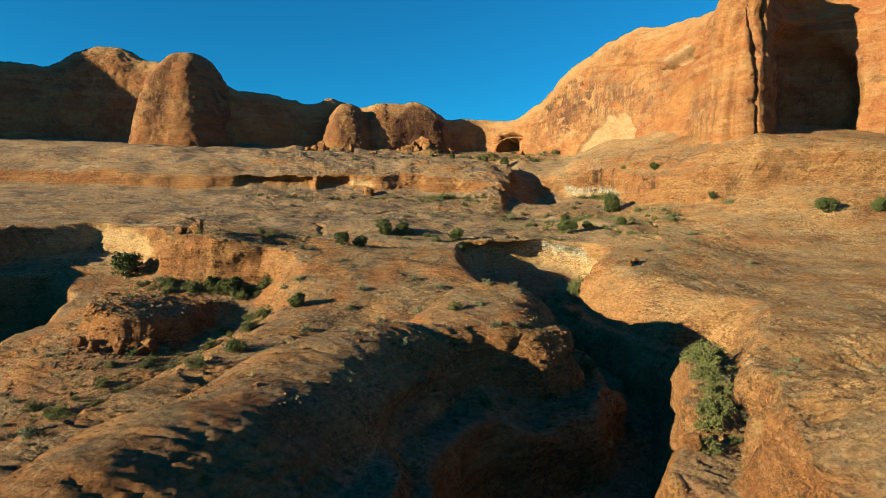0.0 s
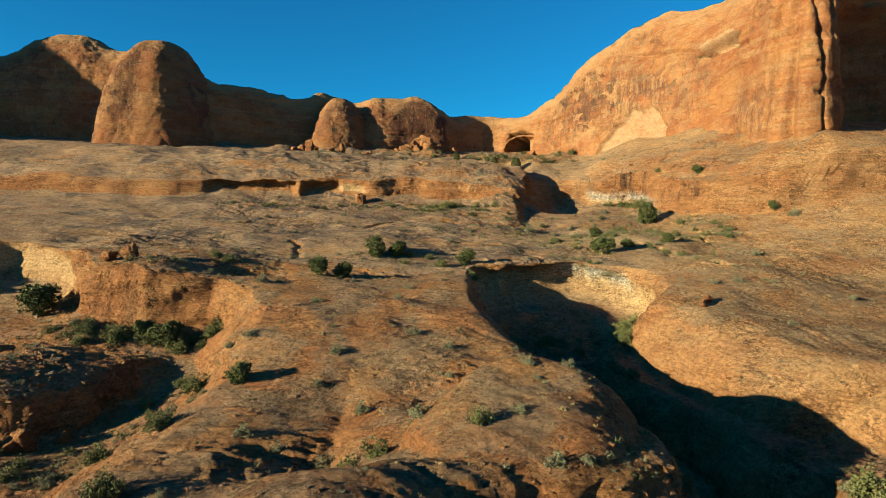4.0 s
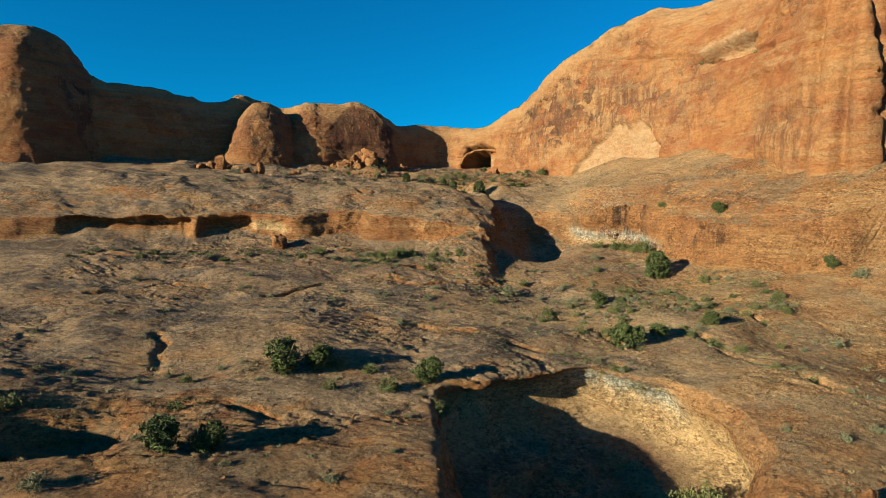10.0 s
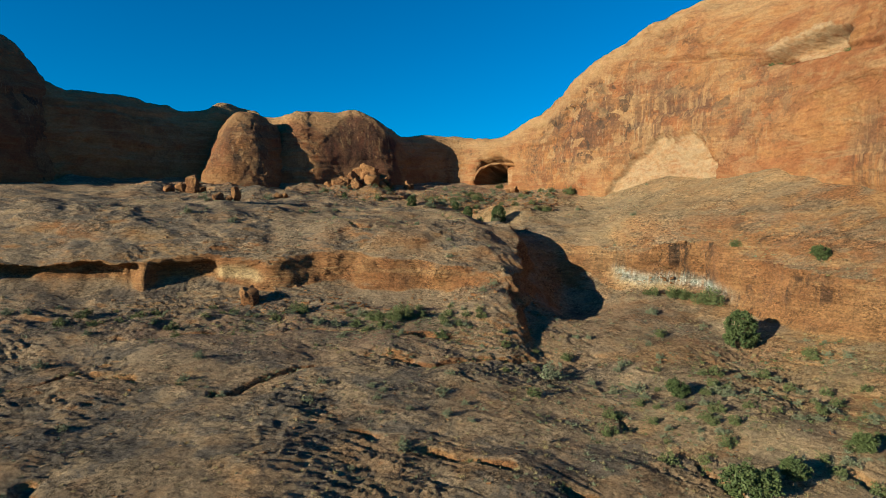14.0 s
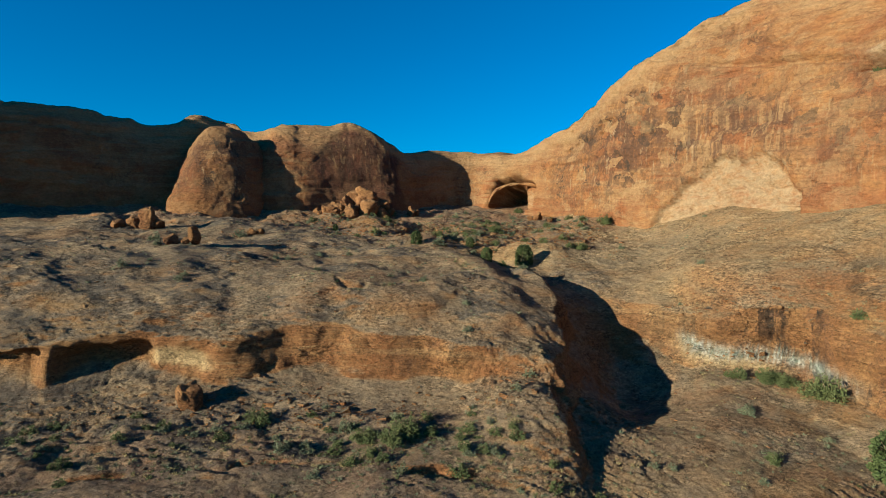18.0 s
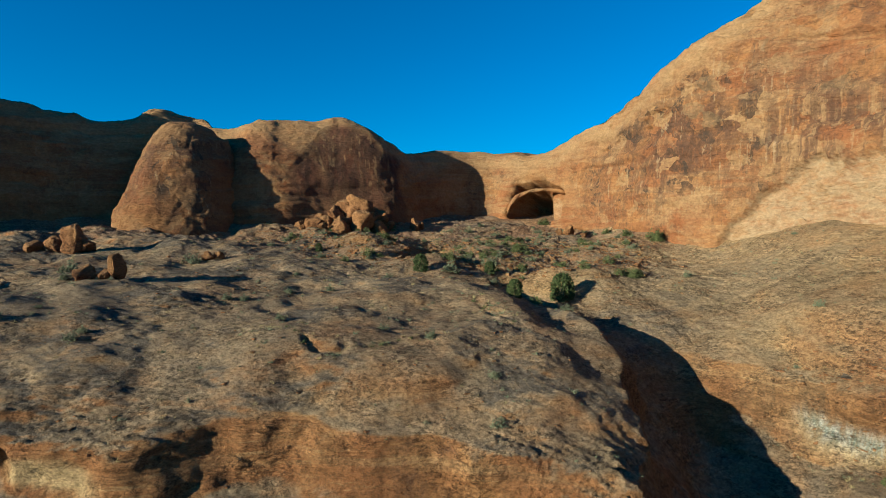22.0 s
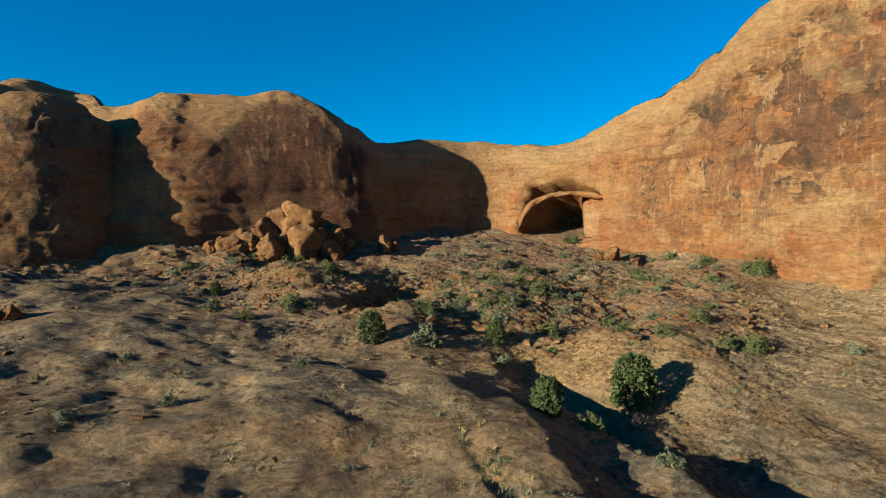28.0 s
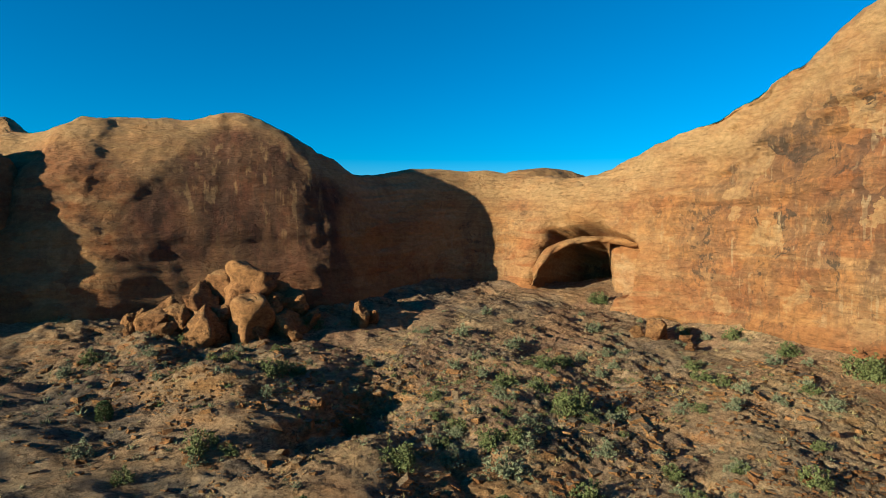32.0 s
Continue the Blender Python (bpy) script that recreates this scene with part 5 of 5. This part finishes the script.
def thickness(x, y):
    """How thickly low plants grow at a spot of the plan."""
    d = 0.6 * hump(x, y, 18, 264, 24, 11) + 0.4 * hump(x, y, -14, 266, 16, 9) + 0.45 * hump(x, y, -22, 180, 34, 6) + 0.5 * hump(x, y, 6, 178, 12, 5)
    d = d + 1.0 * hump(x, y, -48, 104, 17, 6) + 0.5 * hump(x, y, -46, 76, 10, 14) + 0.9 * hump(x, y, 16, 108, 9, 11) + 0.8 * hump(x, y, 22, 72, 9, 14) + 0.7 * hump(x, y, 6, 52, 12, 5, 35)
    d = d + 1.0 * hump(x, y, 30, 60, 4, 12, -22) + 0.55 * hump(x, y, 52, 197, 10, 4, -38) + 0.3 * hump(x, y, 60, 172, 14, 16) + 0.32 * hump(x, y, 30, 163, 22, 14) + 0.16 * hump(x, y, 55, 150, 20, 14) + 0.25 * hump(x, y, -10, 130, 20, 5)
    d = d + 0.06 * hump(x, y, -20, 228, 40, 22) + 0.10 * hump(x, y, 50, 140, 30, 20) + 0.10 * hump(x, y, -8, 82, 12, 12) + 0.2 * hump(x, y, -36, 120, 22, 8) + 0.10 * hump(x, y, 30, 150, 40, 26) + 0.05
    d = d + 0.8 * np.exp(-((0.894 * (x + 38.5) - 0.447 * (y - 70)) / 4.5) ** 2) * step(50, 58, y) * (1 - step(84, 92, y))
    d = d + 0.5 * np.exp(-(joint_distance(x, y) / 0.9) ** 2)
    return np.clip(d, 0, 1)


def spots(seed, count, box, weight, clump=0.55):
    """Random spots in a box of the plan, kept where weight() is high and noise lets them gather."""
    rng = np.random.default_rng(seed)
    out = np.zeros((0, 2))
    while len(out) < count:
        p = rng.uniform((box[0], box[1]), (box[2], box[3]), (count * 4, 2))
        w = weight(p[:, 0], p[:, 1]) * step(-clump, clump, fbm(p[:, 0] / 3.5, p[:, 1] / 3.5, octaves=3, seed=seed))
        out = np.concatenate([out, p[rng.uniform(0, 1, len(p)) < w]])
    return out[:count], rng


def low_slope(q):
    i, j = np.clip(np.searchsorted(gx, q[:, 0]), 1, len(gx) - 2), np.clip(np.searchsorted(gy, q[:, 1]), 1, len(gy) - 2)
    return steep[i, j]


# sagebrush that can be told apart
sage_at, sage_rng = spots(301, 300, (-56, 40, 62, 284), thickness)
for (x, y), s in zip(sage_at[low_slope(sage_at) < 0.8], low_slope(sage_at)):
    plant(SAGES, x, y, float(sage_rng.uniform(0.5, 1.15)), 1.15)
brush_at, brush_rng = spots(302, 170, (-56, 40, 62, 284), lambda x, y: np.clip(thickness(x, y) - 0.18, 0, 1))
for x, y in brush_at[low_slope(brush_at) < 0.8]:
    plant(BRUSH, x, y, float(brush_rng.uniform(0.8, 1.7)))


def ground_points(p):
    i, j = np.clip(np.searchsorted(gx, p[:, 0]) - 1, 0, len(gx) - 2), np.clip(np.searchsorted(gy, p[:, 1]) - 1, 0, len(gy) - 2)
    a, b = ((p[:, 0] - gx[i]) / (gx[i + 1] - gx[i]))[:, None], ((p[:, 1] - gy[j]) / (gy[j + 1] - gy[j]))[:, None]
    return GROUND[i, j] * (1 - a) * (1 - b) + GROUND[i + 1, j] * a * (1 - b) + GROUND[i, j + 1] * (1 - a) * b + GROUND[i + 1, j + 1] * a * b


def tuft_field(name, seed, count, box, weight, mat, lo, hi, per, label, category):
    """Grass or low scrub that nobody could count, as one mesh."""
    p, rng = spots(seed, count, box, weight)
    p = p[low_slope(p) < 0.9]
    base = ground_points(p)
    size = rng.uniform(lo, hi, len(p)) * (0.6 + 0.8 * rng.uniform(0, 1, len(p)) ** 3)
    b = np.repeat(base, per, axis=0)
    s = np.repeat(size, per)[:, None]
    d = rng.normal(size=b.shape)
    d[:, 2] = np.abs(d[:, 2]) * 0.9 + 0.25
    d /= np.linalg.norm(d, axis=1, keepdims=True)
    side = np.cross(d, rng.normal(size=b.shape))
    side /= np.linalg.norm(side, axis=1, keepdims=True)
    root = b + rng.normal(size=b.shape) * s * np.array([0.3, 0.3, 0.0]) - np.array([0, 0, 0.03])
    v = np.stack([root + side * s * 0.10, root + d * s, root - side * s * 0.10], 1).reshape(-1, 3)
    return tagged(new(name, mesh_of(name, v, np.arange(len(v)).reshape(-1, 3), mat, smooth=False)), label, category, kind="stuff")


AREA = (-62, 34, 66, 286)
tuft_field("scrub", 311, 9500, AREA, thickness, SAGE, 0.16, 0.40, 20, "low grey-green desert scrub scattered over rock", "scrub")
tuft_field("green_scrub", 312, 3000, AREA, lambda x, y: np.clip(thickness(x, y) - 0.25, 0, 1), BRIGHT, 0.18, 0.42, 22, "green scrub gathered in hollows and gullies", "scrub")
tuft_field("dry_grass", 313, 8000, AREA, thickness, STRAW, 0.18, 0.38, 16, "straw-coloured dry grass tufts", "grass")


# ---- loose stones ----
def stone_field(name, seed, count, box, weight, lo, hi, label):
    p, rng = spots(seed, count, box, weight, 0.4)
    base = ground_points(p)
    n = len(p)
    size = lo + (hi - lo) * rng.uniform(0, 1, n) ** 3
    cube = np.array([(x, y, z) for x in (-1, 1) for y in (-1, 1) for z in (-1, 1)], float)
    v = cube[None] * rng.uniform(0.35, 1.0, (n, 8, 3)) * np.where(cube[None, :, 2:] > 0, 0.75, 1.0) * (size[:, None] * np.array([1.0, 0.75, 0.45]) * rng.uniform(0.7, 1.3, (n, 3)))[:, None, :] * 0.5
    a = rng.uniform(0, 2 * math.pi, n)
    ca, sa = np.cos(a)[:, None], np.sin(a)[:, None]
    t = rng.normal(0, 0.25, (n, 1))
    x, y, z = v[..., 0] * ca - v[..., 1] * sa, v[..., 0] * sa + v[..., 1] * ca, v[..., 2] + t * v[..., 0]
    w = np.stack([x, y, z], -1) + base[:, None, :] + np.array([0, 0, 0.02]) * size[:, None, None]
    f = np.array([(0, 1, 3, 2), (4, 6, 7, 5), (0, 4, 5, 1), (2, 3, 7, 6), (0, 2, 6, 4), (1, 5, 7, 3)])
    faces = (f[None] + 8 * np.arange(n)[:, None, None]).reshape(-1, 4)
    me = mesh_of(name, w.reshape(-1, 3), faces, ROCK, smooth=False)
    return tagged(new(name, me), label, "stones", kind="stuff")


def stony(x, y):
    d = 0.8 * hump(x, y, -12, 264, 18, 8) + 0.7 * hump(x, y, 34, 256, 12, 12) + 1.0 * hump(x, y, -48, 80, 9, 14) + 0.8 * hump(x, y, -10, 188, 36, 4) + 0.9 * hump(x, y, 49, 203, 9, 4, -40)
    d = d + 1.0 * hump(x, y, 4, 258, 18, 10) + 0.9 * hump(x, y, 26, 254, 14, 9) + 0.9 * hump(x, y, 10, 53, 12, 5, 35) + 0.6 * hump(x, y, -52, 113, 8, 5) + 0.35 * hump(x, y, 22, 100, 8, 14) + 0.5 * hump(x, y, 35, 106, 5, 3) + 0.05
    return np.clip(d, 0, 1)


stone_field("rubble", 321, 16000, AREA, stony, 0.12, 0.75, "broken orange sandstone rubble and slabs")
stone_field("slabs", 322, 1500, AREA, lambda x, y: np.clip(stony(x, y) - 0.2, 0, 1), 0.6, 1.7, "tilted sandstone slabs on talus")


def boulder_mesh(seed, squat):
    bm = bmesh.new()
    bmesh.ops.create_icosphere(bm, subdivisions=4, radius=0.5)
    v = np.array([q.co[:] for q in bm.verts])
    rng = np.random.default_rng(seed)
    for _ in range(11):                                    # knock flats off it
        d = rng.normal(size=3) * (1, 1, 0.7)
        d /= np.linalg.norm(d)
        over = np.maximum(v @ d - rng.uniform(0.24, 0.38), 0)
        v = v - over[:, None] * d * 0.97
    x, y, z = (v[:, i] * 3.0 + seed * 3.7 for i in range(3))
    v = v * (1 + 0.20 * fbm(x, y, z, octaves=5, seed=seed, gain=0.6) - 0.42 * np.clip(ridged(x * 0.7, y * 0.7, z * 0.45, octaves=3, seed=seed + 9) - 1.15, 0, 1))[:, None]
    v[:, 2] *= squat
    for q, c in zip(bm.verts, v):
        q.co = c
    me = bpy.data.meshes.new("boulder")
    bm.to_mesh(me)
    bm.free()
    me.materials.append(STONE)
    me.polygons.foreach_set("use_smooth", np.ones(len(me.polygons), bool))
    return me


def boulder(x, y, width, tall, lift=0.0, seed=0, label="weathered orange sandstone boulder", group="boulders"):
    ob = new("boulder", boulder_mesh(seed, tall))
    q = on_ground(x, y) + Vector((0, 0, width * tall * 0.33 + lift))
    ob.matrix_basis = Matrix.Translation(q) @ Matrix.Rotation(seed * 1.3, 4, "Z") @ Matrix.Diagonal((width, width * 0.9, width, 1))
    return tagged(ob, label, "boulder", group)


HEAP = "rounded orange boulder in a heap below the dome"
for k, (x, y, w, tall, lift) in enumerate(((-10.2, 275.6, 6.6, 0.95, -0.8), (-14.6, 273.8, 5.6, 1.0, -0.7), (-15.4, 277.0, 5.2, 1.0, 0.2), (-19.2, 274.2, 4.6, 0.8, -0.5), (-11.0, 279.4, 8.4, 0.72, 0.3),
                                           (-6.6, 277.4, 5.2, 0.85, -0.6), (-18.4, 276.8, 4.2, 0.9, -0.2), (-6.8, 279.8, 5.8, 0.8, -0.2), (-12.6, 276.4, 3.8, 0.9, 0.2), (-21.6, 274.2, 2.4, 0.9, -0.2), (-5.0, 275.0, 1.7, 0.9, -0.1),
                                           (-17.2, 272.6, 2.8, 0.85, -0.3), (-14.0, 279.0, 5.0, 0.9, 0.4), (-8.6, 274.4, 2.6, 0.8, -0.2), (-22.6, 276.4, 3.0, 0.7, -0.3), (-16.8, 275.2, 4.2, 0.9, -0.2), (-8.0, 277.4, 4.8, 0.9, 0.1), (-4.2, 278.6, 4.0, 0.8, -0.4), (-12.6, 274.2, 3.6, 0.9, -0.3), (-20.6, 275.6, 3.4, 0.8, -0.3))):
    boulder(x, y, w, tall, lift, 500 + k, HEAP, "boulder heap")
for k, (x, y, w, tall) in enumerate(((1.6, 280, 2.9, 1.2), (2.9, 280.6, 2.0, 1.1), (35.2, 278.5, 2.5, 1.0), (34, 275.6, 3.2, 0.8), (32.7, 277.4, 2.2, 0.7), (36.8, 273, 1.4, 0.9), (37.6, 275.5, 1.6, 0.8))):
    boulder(x, y, w, tall, 0, 530 + k, "upright weathered sandstone block on sandy ground")
for k, (x, y, w, tall) in enumerate(((-51.5, 246, 4.6, 1.1), (-49.6, 246.4, 2.8, 0.8), (-54.5, 245.6, 4.2, 0.7), (-57.5, 245, 3.6, 0.6), (-36.5, 227.5, 2.6, 1.5), (-38.2, 227, 2.0, 0.9), (-40.3, 226.4, 3.2, 0.8), (-25.0, 189.0, 4.6, 0.95),
                                     (-31, 245, 2.4, 0.7), (-29.6, 245.4, 1.8, 0.8))):
    boulder(x, y, w, tall, 0, 550 + k, "dark-sided sandstone boulder resting on slickrock")
for k, (x, y, w, tall) in enumerate(((-45.5, 75.8, 2.8, 1.0), (-42, 77, 3.0, 1.1), (-48.8, 75.2, 2.2, 0.9), (-39.5, 79.6, 1.9, 0.9), (-51.5, 76.6, 2.4, 0.8), (-58, 96, 3.2, 0.7), (-52, 113, 3.0, 0.7), (-48.5, 112.5, 3.4, 0.8), (20.6, 40.5, 1.6, 1.0), (19.8, 38.6, 1.4, 0.9), (35.5, 104.5, 1.8, 0.8), (34.2, 103, 1.4, 1.1))):
    boulder(x, y, w, tall, 0, 570 + k, "broken red sandstone block in a canyon")


def dead_shrub(seed, x, y, height):
    """A bare grey snag of twisted branches."""
    rng = np.random.default_rng(seed)
    base = new("dead_shrub")
    base.empty_display_size = 0.2
    for k in range(4):
        b = part("branch", limb_mesh("branch", rng, 0.9, 5, BARK), base)
        b.matrix_basis = Matrix.Rotation(k * 1.6 + seed, 4, "Z") @ Matrix.Rotation(0.45 + 0.15 * k, 4, "X")
    base.matrix_basis = Matrix.Translation(on_ground(x, y) - Vector((0, 0, 0.05))) @ Matrix.Diagonal((height, height, height, 1))
    return tagged(base, "bare grey dead shrub with twisted branches on rock", "dead shrub", "dead shrubs")


for k, (x, y, h) in enumerate(((22.2, 232.8, 1.6), (37.4, 242.7, 1.4), (3.8, 233.1, 0.8), (15.0, 150.0, 1.4))):
    dead_shrub(700 + k, x, y, h)
